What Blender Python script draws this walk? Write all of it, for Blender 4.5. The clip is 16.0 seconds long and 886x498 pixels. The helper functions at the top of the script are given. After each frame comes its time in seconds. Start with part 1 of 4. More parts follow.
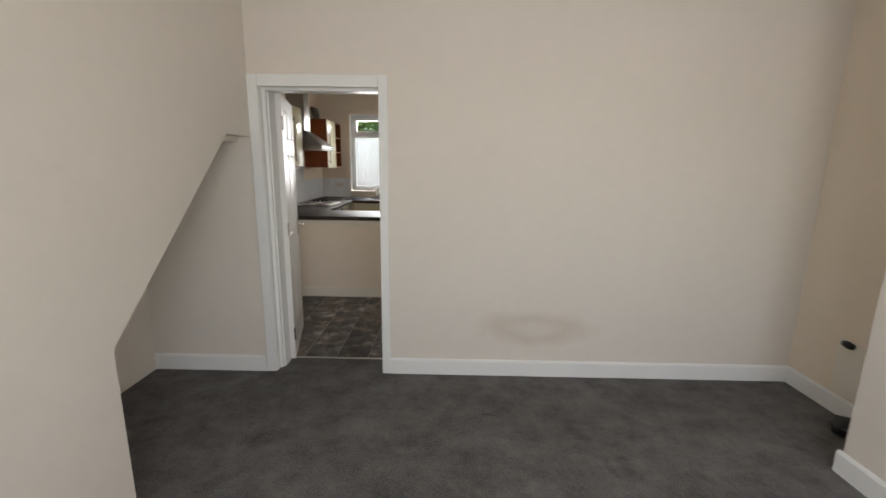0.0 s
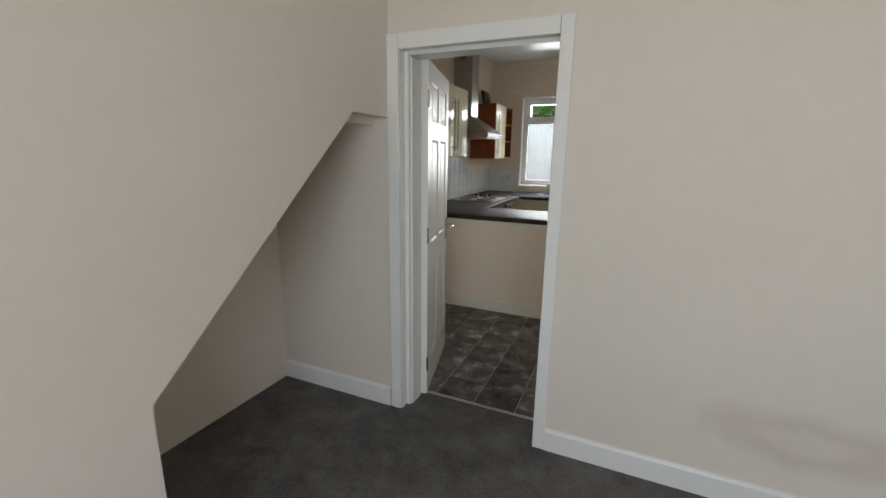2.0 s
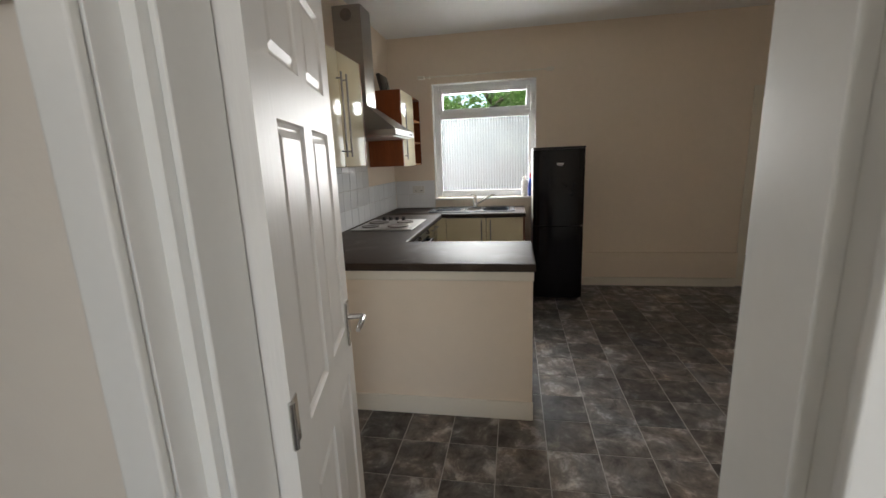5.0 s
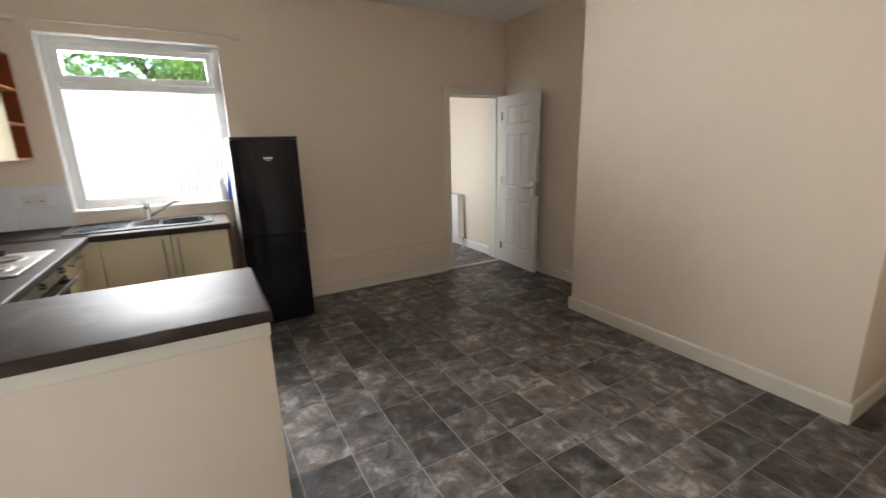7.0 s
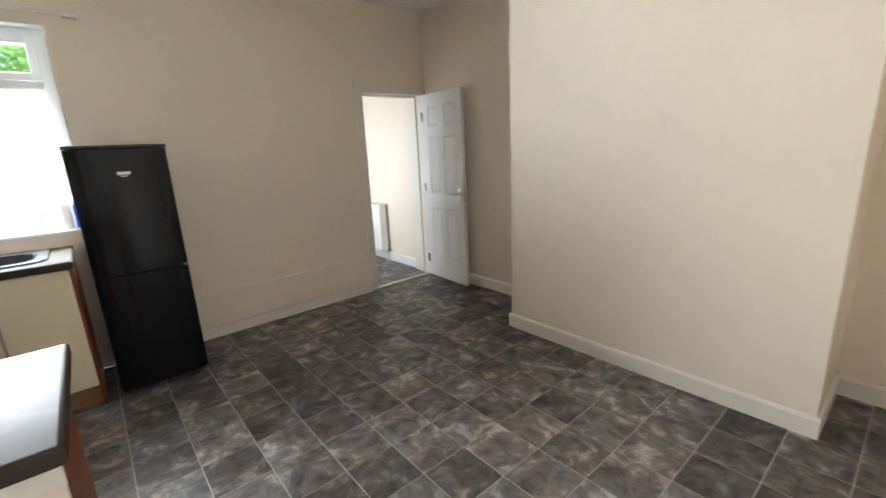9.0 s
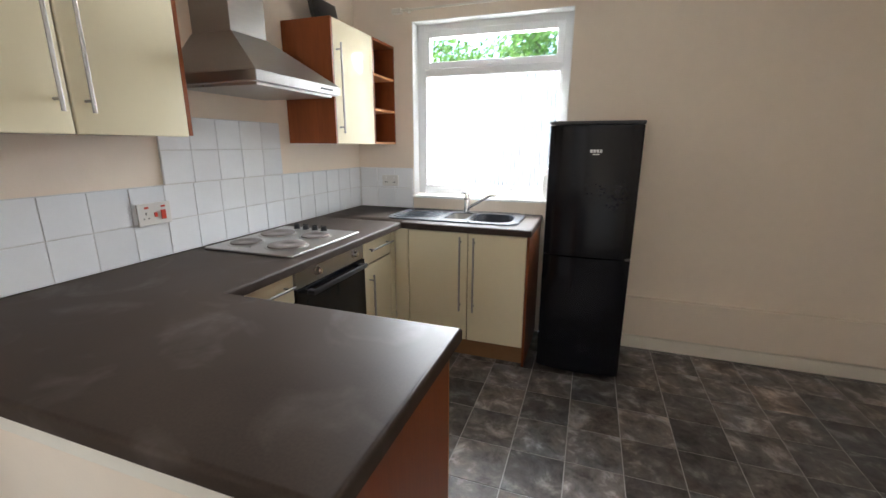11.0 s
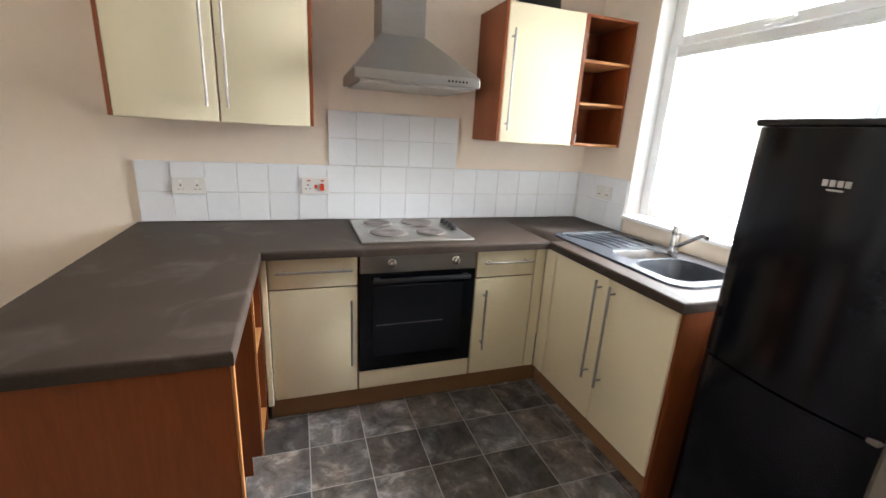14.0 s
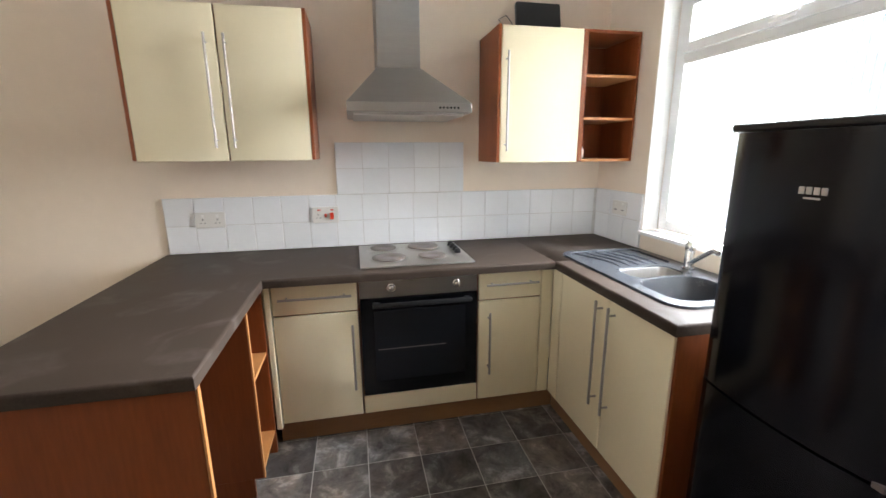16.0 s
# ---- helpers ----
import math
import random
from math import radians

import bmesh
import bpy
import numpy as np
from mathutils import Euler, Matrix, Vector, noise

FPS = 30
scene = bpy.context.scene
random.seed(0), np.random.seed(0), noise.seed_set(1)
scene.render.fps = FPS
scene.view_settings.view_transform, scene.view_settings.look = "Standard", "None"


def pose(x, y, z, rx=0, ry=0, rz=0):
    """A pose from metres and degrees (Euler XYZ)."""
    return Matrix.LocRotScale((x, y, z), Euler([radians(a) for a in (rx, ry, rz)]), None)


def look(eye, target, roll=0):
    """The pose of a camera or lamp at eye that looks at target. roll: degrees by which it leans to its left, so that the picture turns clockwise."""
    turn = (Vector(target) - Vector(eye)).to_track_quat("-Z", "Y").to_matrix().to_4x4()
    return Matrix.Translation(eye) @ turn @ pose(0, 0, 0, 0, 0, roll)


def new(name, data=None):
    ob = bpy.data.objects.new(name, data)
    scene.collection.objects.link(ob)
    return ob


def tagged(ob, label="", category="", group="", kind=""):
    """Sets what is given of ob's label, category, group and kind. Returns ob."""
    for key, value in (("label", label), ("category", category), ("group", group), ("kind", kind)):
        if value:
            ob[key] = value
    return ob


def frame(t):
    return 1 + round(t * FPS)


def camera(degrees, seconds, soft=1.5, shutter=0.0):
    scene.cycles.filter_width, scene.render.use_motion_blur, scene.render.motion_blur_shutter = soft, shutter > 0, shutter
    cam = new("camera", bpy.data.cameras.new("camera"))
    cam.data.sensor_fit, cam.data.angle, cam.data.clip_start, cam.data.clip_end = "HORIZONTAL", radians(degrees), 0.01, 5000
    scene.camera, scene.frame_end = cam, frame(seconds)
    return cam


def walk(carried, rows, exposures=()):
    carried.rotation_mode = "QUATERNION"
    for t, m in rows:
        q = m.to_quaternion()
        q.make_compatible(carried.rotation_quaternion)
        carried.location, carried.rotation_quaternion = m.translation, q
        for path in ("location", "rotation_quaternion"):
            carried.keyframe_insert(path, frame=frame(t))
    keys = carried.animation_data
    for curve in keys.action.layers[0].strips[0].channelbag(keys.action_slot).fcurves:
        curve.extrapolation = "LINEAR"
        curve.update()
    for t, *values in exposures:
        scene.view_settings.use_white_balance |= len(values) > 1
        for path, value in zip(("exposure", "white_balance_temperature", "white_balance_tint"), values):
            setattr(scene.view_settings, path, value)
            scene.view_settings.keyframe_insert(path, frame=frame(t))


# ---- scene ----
cam = camera(93.4, 16.0, shutter=0.25)
PATH = [
    (0, (2.158, -7.166, 1.484), (2.133, -5.206, 1.086), 0.8),
    (0.5, (2.092, -7.018, 1.469), (1.776, -5.086, 1.059), 1.0),
    (1, (2.033, -6.818, 1.469), (1.505, -4.938, 1.04), 1.1),
    (1.5, (2.044, -6.573, 1.471), (1.34, -4.753, 1.033), 0.9),
    (2, (2.025, -6.302, 1.463), (1.238, -4.518, 1.018), 0.8),
    (2.5, (1.909, -6.025, 1.461), (1.104, -4.244, 1.034), 0.4),
    (3, (1.802, -5.736, 1.45), (1.016, -3.944, 1.038), -0.6),
    (3.2, (1.755, -5.615, 1.444), (1.013, -3.8, 1.047), -0.8),
    (5.3, (1.319, -4.68, 1.455), (1.088, -2.739, 1.031), -2.1),
    (5.5, (1.273, -4.595, 1.447), (1.131, -2.646, 1.019), -1.9),
    (6, (1.232, -4.408, 1.447), (1.384, -2.466, 0.995), -1.8),
    (6.5, (1.299, -4.242, 1.441), (1.834, -2.373, 0.975), -1.8),
    (6.9, (1.346, -4.143, 1.423), (2.218, -2.405, 0.953), -1.5),
    (7, (1.353, -4.113, 1.436), (2.309, -2.423, 0.954), -1.5),
    (7.5, (1.428, -4.016, 1.44), (2.77, -2.62, 0.94), -1.4),
    (8, (1.517, -3.95, 1.425), (3.076, -2.799, 0.927), -2.1),
    (8.5, (1.588, -3.842, 1.442), (3.065, -2.58, 0.967), -3.0),
    (9, (1.622, -3.701, 1.439), (2.871, -2.214, 0.961), -2.8),
    (9.5, (1.665, -3.525, 1.427), (2.541, -1.789, 0.959), -2.0),
    (10, (1.677, -3.386, 1.42), (1.924, -1.455, 0.962), -1.2),
    (10.2, (1.688, -3.333, 1.416), (1.686, -1.386, 0.957), -0.9),
    (12.3, (2.115, -2.498, 1.399), (0.999, -0.933, 0.844), 2.1),
    (12.5, (2.165, -2.392, 1.405), (0.966, -0.893, 0.845), 2.5),
    (13, (2.28, -2.186, 1.432), (0.832, -0.925, 0.872), 3.1),
    (13.5, (2.466, -2.035, 1.449), (0.797, -1.083, 0.892), 3.4),
    (14, (2.5, -1.882, 1.446), (0.686, -1.238, 0.906), 3.3),
    (14.5, (2.523, -1.764, 1.456), (0.615, -1.426, 0.961), 2.4),
    (15, (2.58, -1.647, 1.466), (0.647, -1.437, 0.996), 1.6),
    (15.5, (2.609, -1.594, 1.47), (0.677, -1.366, 1.009), 0.6),
    (16, (2.575, -1.618, 1.464), (0.668, -1.216, 1.016), -0.4),
]
walk(cam, [(t, look(eye, target, roll)) for t, eye, target, roll in PATH],
     exposures=[(0, 1.6, 6750, 11), (0.5, 1.6, 6420, 9), (1.2, 1.55, 6400, 8), (3, 1.45, 6500, 10), (5.3, 1.8, 6650, 11), (6.5, 2.3, 6600, 13), (7.5, 2.65, 6300, 10),
                (8.5, 2.95, 6050, 7), (9.2, 3.05, 6100, 8), (10, 2.7, 6200, 12), (12.3, 3.0, 6050, 9), (14, 3.15, 6250, 11), (16, 3.1, 6250, 11)])

# ---- world, sun and daylight ----
world = bpy.data.worlds.new("sky")
scene.world = world
world.use_nodes = True
wn = world.node_tree.nodes
sky = wn.new("ShaderNodeTexSky")
sky.sky_type = "NISHITA"
sky.sun_disc = False
sky.sun_elevation = radians(52)
sky.sun_rotation = radians(-100)
wn["Background"].inputs[1].default_value = 0.15
world.node_tree.links.new(sky.outputs[0], wn["Background"].inputs[0])

SUN_FROM = Vector((-math.cos(radians(52)) * math.cos(radians(10)), -math.cos(radians(52)) * math.sin(radians(10)), math.sin(radians(52))))
sun = new("sun", bpy.data.lights.new("sun", "SUN"))
sun.data.energy, sun.data.angle, sun.data.color = 4.0, radians(0.5), (1.0, 0.95, 0.87)
sun.matrix_basis = look(SUN_FROM * 30, (0, 0, 0))


def window_light(name, eye, target, width, height, watts, colour):
    data = bpy.data.lights.new(name, "AREA")
    data.shape, data.size, data.size_y, data.energy, data.color = "RECTANGLE", width, height, watts, colour
    ob = new(name, data)
    ob.matrix_basis = look(eye, target)
    return ob


# skylight just outside the kitchen window, in the hall window and the front window of the living room
window_light("kitchen_window_daylight", (0.72, 0.98, 1.85), (3.2, -2.2, 0.4), 1.5, 1.55, 78, (0.965, 0.98, 0.985))
window_light("hall_window_daylight", (3.12, 0.95, 1.25), (5.0, 0.95, 0.9), 0.85, 1.15, 3.1, (0.84, 0.92, 1.0))
window_light("front_window_daylight", (2.75, -8.27, 1.55), (2.75, -4.0, 1.2), 1.7, 1.35, 14, (0.95, 0.98, 1.0))

# ---- materials ----
def material(name, col, rough=0.5, metal=0.0, vary=0.12, scale=3.0, fine=60.0, bump=0.0, bump_scale=200.0, stretch=(1, 1, 1),
             col2=None, coat=0.0, rough_vary=0.0, per_object=0.0, detail=4.0, fine_weight=0.4, span=(0.3, 0.7), coarse=0.5, spec=0.5):
    """A surface with broad blotches and fine grain in its colour, and relief."""
    m = bpy.data.materials.new(name)
    m.use_nodes = True
    nt = m.node_tree
    b = nt.nodes["Principled BSDF"]
    b.inputs["Roughness"].default_value, b.inputs["Metallic"].default_value = rough, metal
    b.inputs["Coat Weight"].default_value, b.inputs["Specular IOR Level"].default_value = coat, spec
    tc = nt.nodes.new("ShaderNodeTexCoord")
    mp = nt.nodes.new("ShaderNodeMapping")
    mp.inputs["Scale"].default_value = stretch
    nt.links.new(tc.outputs["Object"], mp.inputs["Vector"])
    big = nt.nodes.new("ShaderNodeTexNoise")
    big.inputs["Scale"].default_value, big.inputs["Detail"].default_value, big.inputs["Roughness"].default_value = scale, detail, coarse
    small = nt.nodes.new("ShaderNodeTexNoise")
    small.inputs["Scale"].default_value, small.inputs["Detail"].default_value = fine, 3.0
    for n in (big, small):
        nt.links.new(mp.outputs[0], n.inputs["Vector"])
    blend = nt.nodes.new("ShaderNodeMath")
    blend.operation = "MULTIPLY_ADD"
    blend.inputs[1].default_value = 1 - fine_weight
    half = nt.nodes.new("ShaderNodeMath")
    half.operation = "MULTIPLY"
    half.inputs[1].default_value = fine_weight
    nt.links.new(small.outputs["Fac"], half.inputs[0])
    nt.links.new(big.outputs["Fac"], blend.inputs[0])
    nt.links.new(half.outputs[0], blend.inputs[2])
    ramp = nt.nodes.new("ShaderNodeValToRGB")
    lo = [c * (1 - vary) for c in col]
    hi = [min(1, c * (1 + vary)) for c in (col2 or col)]
    ramp.color_ramp.elements[0].position, ramp.color_ramp.elements[1].position = span
    ramp.color_ramp.elements[0].color, ramp.color_ramp.elements[1].color = (*lo, 1), (*hi, 1)
    nt.links.new(blend.outputs[0], ramp.inputs["Fac"])
    out = ramp.outputs["Color"]
    if per_object:
        info = nt.nodes.new("ShaderNodeObjectInfo")
        span = nt.nodes.new("ShaderNodeMapRange")
        span.inputs["To Min"].default_value, span.inputs["To Max"].default_value = 1 - per_object, 1 + per_object
        nt.links.new(info.outputs["Random"], span.inputs["Value"])
        mul = nt.nodes.new("ShaderNodeVectorMath")
        mul.operation = "SCALE"
        nt.links.new(out, mul.inputs[0])
        nt.links.new(span.outputs[0], mul.inputs["Scale"])
        out = mul.outputs[0]
    nt.links.new(out, b.inputs["Base Color"])
    if rough_vary:
        rr = nt.nodes.new("ShaderNodeMapRange")
        rr.inputs["From Min"].default_value, rr.inputs["From Max"].default_value = 0.3, 0.7
        rr.inputs["To Min"].default_value, rr.inputs["To Max"].default_value = max(0, rough - rough_vary), min(1, rough + rough_vary)
        nt.links.new(blend.outputs[0], rr.inputs["Value"])
        nt.links.new(rr.outputs[0], b.inputs["Roughness"])
    if bump:
        bn = nt.nodes.new("ShaderNodeTexNoise")
        bn.inputs["Scale"].default_value, bn.inputs["Detail"].default_value = bump_scale, 3.0
        nt.links.new(mp.outputs[0], bn.inputs["Vector"])
        bu = nt.nodes.new("ShaderNodeBump")
        bu.inputs["Strength"].default_value, bu.inputs["Distance"].default_value = bump, 0.004
        nt.links.new(bn.outputs["Fac"], bu.inputs["Height"])
        nt.links.new(bu.outputs["Normal"], b.inputs["Normal"])
    return m


def slate_material(name):
    """Slate-effect vinyl: each tile its own cloudy greys and browns."""
    m = bpy.data.materials.new(name)
    m.use_nodes = True
    nt = m.node_tree
    b = nt.nodes["Principled BSDF"]
    b.inputs["Specular IOR Level"].default_value = 0.22
    tc = nt.nodes.new("ShaderNodeTexCoord")
    info = nt.nodes.new("ShaderNodeObjectInfo")
    w = nt.nodes.new("ShaderNodeMath")
    w.operation = "MULTIPLY"
    w.inputs[1].default_value = 40.0
    nt.links.new(info.outputs["Random"], w.inputs[0])
    clouds = []
    for scale, detail, distortion in ((7.5, 12.0, 0.45), (2.2, 4.0, 0.6), (26.0, 5.0, 0.8)):
        n = nt.nodes.new("ShaderNodeTexNoise")
        n.noise_dimensions = "4D"
        n.inputs["Scale"].default_value, n.inputs["Detail"].default_value, n.inputs["Distortion"].default_value, n.inputs["Roughness"].default_value = scale, detail, distortion, 0.68
        nt.links.new(tc.outputs["Object"], n.inputs["Vector"])
        nt.links.new(w.outputs[0], n.inputs["W"])
        clouds.append(n)
    ramp = nt.nodes.new("ShaderNodeValToRGB")
    e = ramp.color_ramp.elements
    e[0].position, e[0].color = 0.36, (0.048, 0.043, 0.04, 1)
    e[1].position, e[1].color = 0.72, (0.5, 0.48, 0.455, 1)
    mid = e.new(0.53)
    mid.color = (0.148, 0.136, 0.128, 1)
    nt.links.new(clouds[0].outputs["Fac"], ramp.inputs["Fac"])
    tint = nt.nodes.new("ShaderNodeValToRGB")
    tint.color_ramp.elements[0].position, tint.color_ramp.elements[0].color = 0.35, (1.12, 0.98, 0.86, 1)
    tint.color_ramp.elements[1].position, tint.color_ramp.elements[1].color = 0.65, (0.92, 1.0, 1.08, 1)
    nt.links.new(clouds[1].outputs["Fac"], tint.inputs["Fac"])
    mul = nt.nodes.new("ShaderNodeMix")
    mul.data_type, mul.blend_type = "RGBA", "MULTIPLY"
    mul.inputs["Factor"].default_value = 1.0
    nt.links.new(ramp.outputs["Color"], mul.inputs["A"])
    nt.links.new(tint.outputs["Color"], mul.inputs["B"])
    span = nt.nodes.new("ShaderNodeMapRange")
    span.inputs["To Min"].default_value, span.inputs["To Max"].default_value = 0.6, 1.5
    nt.links.new(info.outputs["Random"], span.inputs["Value"])
    sc = nt.nodes.new("ShaderNodeVectorMath")
    sc.operation = "SCALE"
    nt.links.new(mul.outputs["Result"], sc.inputs[0])
    nt.links.new(span.outputs[0], sc.inputs["Scale"])
    nt.links.new(sc.outputs[0], b.inputs["Base Color"])
    rr = nt.nodes.new("ShaderNodeMapRange")
    rr.inputs["To Min"].default_value, rr.inputs["To Max"].default_value = 0.3, 0.52
    nt.links.new(clouds[2].outputs["Fac"], rr.inputs["Value"])
    nt.links.new(rr.outputs[0], b.inputs["Roughness"])
    bu = nt.nodes.new("ShaderNodeBump")
    bu.inputs["Strength"].default_value, bu.inputs["Distance"].default_value = 0.25, 0.002
    nt.links.new(clouds[2].outputs["Fac"], bu.inputs["Height"])
    nt.links.new(bu.outputs["Normal"], b.inputs["Normal"])
    return m


def stained_paint(name, col, stain, centre, size):
    """Wall paint with one soft brown damp stain on it."""
    m = material(name, col, 0.75, vary=0.03, scale=1.3, fine=14, bump=0.12, bump_scale=90)
    nt = m.node_tree
    b = nt.nodes["Principled BSDF"]
    old = b.inputs["Base Color"].links[0].from_socket
    tc = nt.nodes.new("ShaderNodeTexCoord")
    off = nt.nodes.new("ShaderNodeVectorMath")
    off.operation = "SUBTRACT"
    off.inputs[1].default_value = centre
    sca = nt.nodes.new("ShaderNodeVectorMath")
    sca.operation = "DIVIDE"
    sca.inputs[1].default_value = size
    ln = nt.nodes.new("ShaderNodeVectorMath")
    ln.operation = "LENGTH"
    nt.links.new(tc.outputs["Object"], off.inputs[0])
    nt.links.new(off.outputs[0], sca.inputs[0])
    nt.links.new(sca.outputs[0], ln.inputs[0])
    wob = nt.nodes.new("ShaderNodeTexNoise")
    wob.inputs["Scale"].default_value, wob.inputs["Detail"].default_value = 5.0, 4.0
    nt.links.new(tc.outputs["Object"], wob.inputs["Vector"])
    add = nt.nodes.new("ShaderNodeMath")
    add.operation = "MULTIPLY_ADD"
    add.inputs[1].default_value = 0.9
    nt.links.new(wob.outputs["Fac"], add.inputs[0])
    nt.links.new(ln.outputs["Value"], add.inputs[2])
    ring = nt.nodes.new("ShaderNodeValToRGB")
    e = ring.color_ramp.elements
    e[0].position, e[0].color = 0.4, (0.17, 0.17, 0.17, 1)
    e[1].position, e[1].color = 1.0, (0, 0, 0, 1)
    p = e.new(0.64)
    p.color = (0.4, 0.4, 0.4, 1)
    half = nt.nodes.new("ShaderNodeMath")
    half.operation = "MULTIPLY"
    half.inputs[1].default_value = 0.62
    nt.links.new(add.outputs[0], half.inputs[0])
    nt.links.new(half.outputs[0], ring.inputs["Fac"])
    mix = nt.nodes.new("ShaderNodeMix")
    mix.data_type = "RGBA"
    nt.links.new(ring.outputs["Color"], mix.inputs["Factor"])
    nt.links.new(old, mix.inputs["A"])
    mix.inputs["B"].default_value = (*stain, 1)
    nt.links.new(mix.outputs["Result"], b.inputs["Base Color"])
    return m


def glass_material(name, obscured, tint=(0.95, 0.98, 0.97)):
    """Clear panes let light straight through with a faint mirror; obscured ones scatter most of it."""
    m = bpy.data.materials.new(name)
    m.use_nodes = True
    nt = m.node_tree
    nt.nodes.remove(nt.nodes["Principled BSDF"])
    out = nt.nodes["Material Output"]
    clear = nt.nodes.new("ShaderNodeBsdfTransparent")
    clear.inputs[0].default_value = (*tint, 1)
    gloss = nt.nodes.new("ShaderNodeBsdfGlossy")
    gloss.inputs["Roughness"].default_value = 0.03
    facing = nt.nodes.new("ShaderNodeLayerWeight")
    facing.inputs[0].default_value = 0.5
    rise = nt.nodes.new("ShaderNodeMath")
    rise.operation = "POWER"
    rise.inputs[1].default_value = 4.5
    fres = nt.nodes.new("ShaderNodeMath")
    fres.operation = "MULTIPLY_ADD"
    fres.inputs[1].default_value, fres.inputs[2].default_value = 0.8, 0.035
    nt.links.new(facing.outputs["Facing"], rise.inputs[0])
    nt.links.new(rise.outputs[0], fres.inputs[0])
    top = nt.nodes.new("ShaderNodeMixShader")
    nt.links.new(fres.outputs[0], top.inputs[0])
    nt.links.new(clear.outputs[0], top.inputs[1])
    nt.links.new(gloss.outputs[0], top.inputs[2])
    last = top
    if obscured:
        milk = nt.nodes.new("ShaderNodeBsdfTranslucent")
        milk.inputs[0].default_value = (0.9, 0.95, 0.97, 1)
        last = nt.nodes.new("ShaderNodeMixShader")
        last.inputs[0].default_value = obscured
        nt.links.new(top.outputs[0], last.inputs[1])
        nt.links.new(milk.outputs[0], last.inputs[2])
    nt.links.new(last.outputs[0], out.inputs[0])
    return m


WALL = (0.835, 0.722, 0.592)
M_wall = material("magnolia_paint", WALL, 0.7, vary=0.03, scale=1.2, fine=14, bump=0.12, bump_scale=90)
M_wall_living = stained_paint("magnolia_paint_damp_stain", (0.755, 0.692, 0.615), (0.50, 0.42, 0.30), (2.76, -4.38, 0.36), (0.40, 1.0, 0.13))
M_ceiling = material("ceiling_white", (0.89, 0.89, 0.875), 0.85, vary=0.02, scale=2, bump=0.15, bump_scale=60)
M_gloss = material("white_gloss_paint", (0.84, 0.835, 0.81), 0.28, vary=0.02, scale=5, bump=0.05, bump_scale=40, spec=0.25)
M_trim = material("cream_gloss_paint", (0.80, 0.745, 0.64), 0.35, vary=0.03, scale=4, bump=0.06, bump_scale=40)
M_door = material("white_grained_door", (0.82, 0.80, 0.77), 0.42, vary=0.02, scale=5, bump=0.22, bump_scale=26, stretch=(3.0, 3.0, 0.35), spec=0.13)
M_slate = slate_material("slate_vinyl")
M_joint = material("vinyl_joint", (0.42, 0.40, 0.375), 0.6, vary=0.15, scale=8, spec=0.2)
M_carpet = material("grey_carpet", (0.058, 0.055, 0.054), 0.97, vary=0.28, scale=5.0, fine=150, bump=0.55, bump_scale=330, col2=(0.145, 0.137, 0.132), detail=14, fine_weight=0.5, span=(0.38, 0.62), coarse=0.78)
M_cream = material("cream_gloss_door", (0.83, 0.745, 0.53), 0.1, vary=0.015, scale=2, spec=0.09, bump=0.02, bump_scale=9)
M_wood = material("cherry_wood_veneer", (0.195, 0.05, 0.014), 0.34, vary=0.1, scale=1.6, fine=18, stretch=(5, 5, 0.5), col2=(0.245, 0.067, 0.019), bump=0.03, spec=0.3)
M_plinth = material("oak_plinth", (0.27, 0.145, 0.068), 0.4, vary=0.1, scale=2.5, fine=30, stretch=(0.8, 0.8, 8))
M_edge = material("light_wood_edge", (0.50, 0.22, 0.075), 0.4, vary=0.12, scale=4, stretch=(4, 4, 0.8))
M_worktop = material("grey_brown_laminate", (0.044, 0.031, 0.024), 0.5, vary=0.14, scale=4, fine=150, col2=(0.058, 0.043, 0.034), rough_vary=0.08, spec=0.12, detail=7)
def scuff(m, col, amount, scale=3.2, lo=0.55, hi=0.75):
    """Pale scuff marks with a shape of their own over a worn surface."""
    nt = m.node_tree
    b = nt.nodes["Principled BSDF"]
    old = b.inputs["Base Color"].links[0].from_socket
    tc = nt.nodes.new("ShaderNodeTexCoord")
    n1 = nt.nodes.new("ShaderNodeTexNoise")
    n1.inputs["Scale"].default_value, n1.inputs["Detail"].default_value, n1.inputs["Distortion"].default_value = scale, 9.0, 1.5
    n2 = nt.nodes.new("ShaderNodeTexNoise")
    n2.inputs["Scale"].default_value, n2.inputs["Detail"].default_value = 34.0, 6.0
    r1 = nt.nodes.new("ShaderNodeMapRange")
    r1.inputs["From Min"].default_value, r1.inputs["From Max"].default_value = lo, hi
    mul = nt.nodes.new("ShaderNodeMath")
    mul.operation = "MULTIPLY"
    amp = nt.nodes.new("ShaderNodeMath")
    amp.operation = "MULTIPLY"
    amp.inputs[1].default_value = amount
    for n in (n1, n2):
        nt.links.new(tc.outputs["Object"], n.inputs["Vector"])
    nt.links.new(n1.outputs["Fac"], r1.inputs["Value"])
    nt.links.new(r1.outputs[0], mul.inputs[0])
    nt.links.new(n2.outputs["Fac"], mul.inputs[1])
    nt.links.new(mul.outputs[0], amp.inputs[0])
    mix = nt.nodes.new("ShaderNodeMix")
    mix.data_type = "RGBA"
    nt.links.new(amp.outputs[0], mix.inputs["Factor"])
    nt.links.new(old, mix.inputs["A"])
    mix.inputs["B"].default_value = (*col, 1)
    nt.links.new(mix.outputs["Result"], b.inputs["Base Color"])


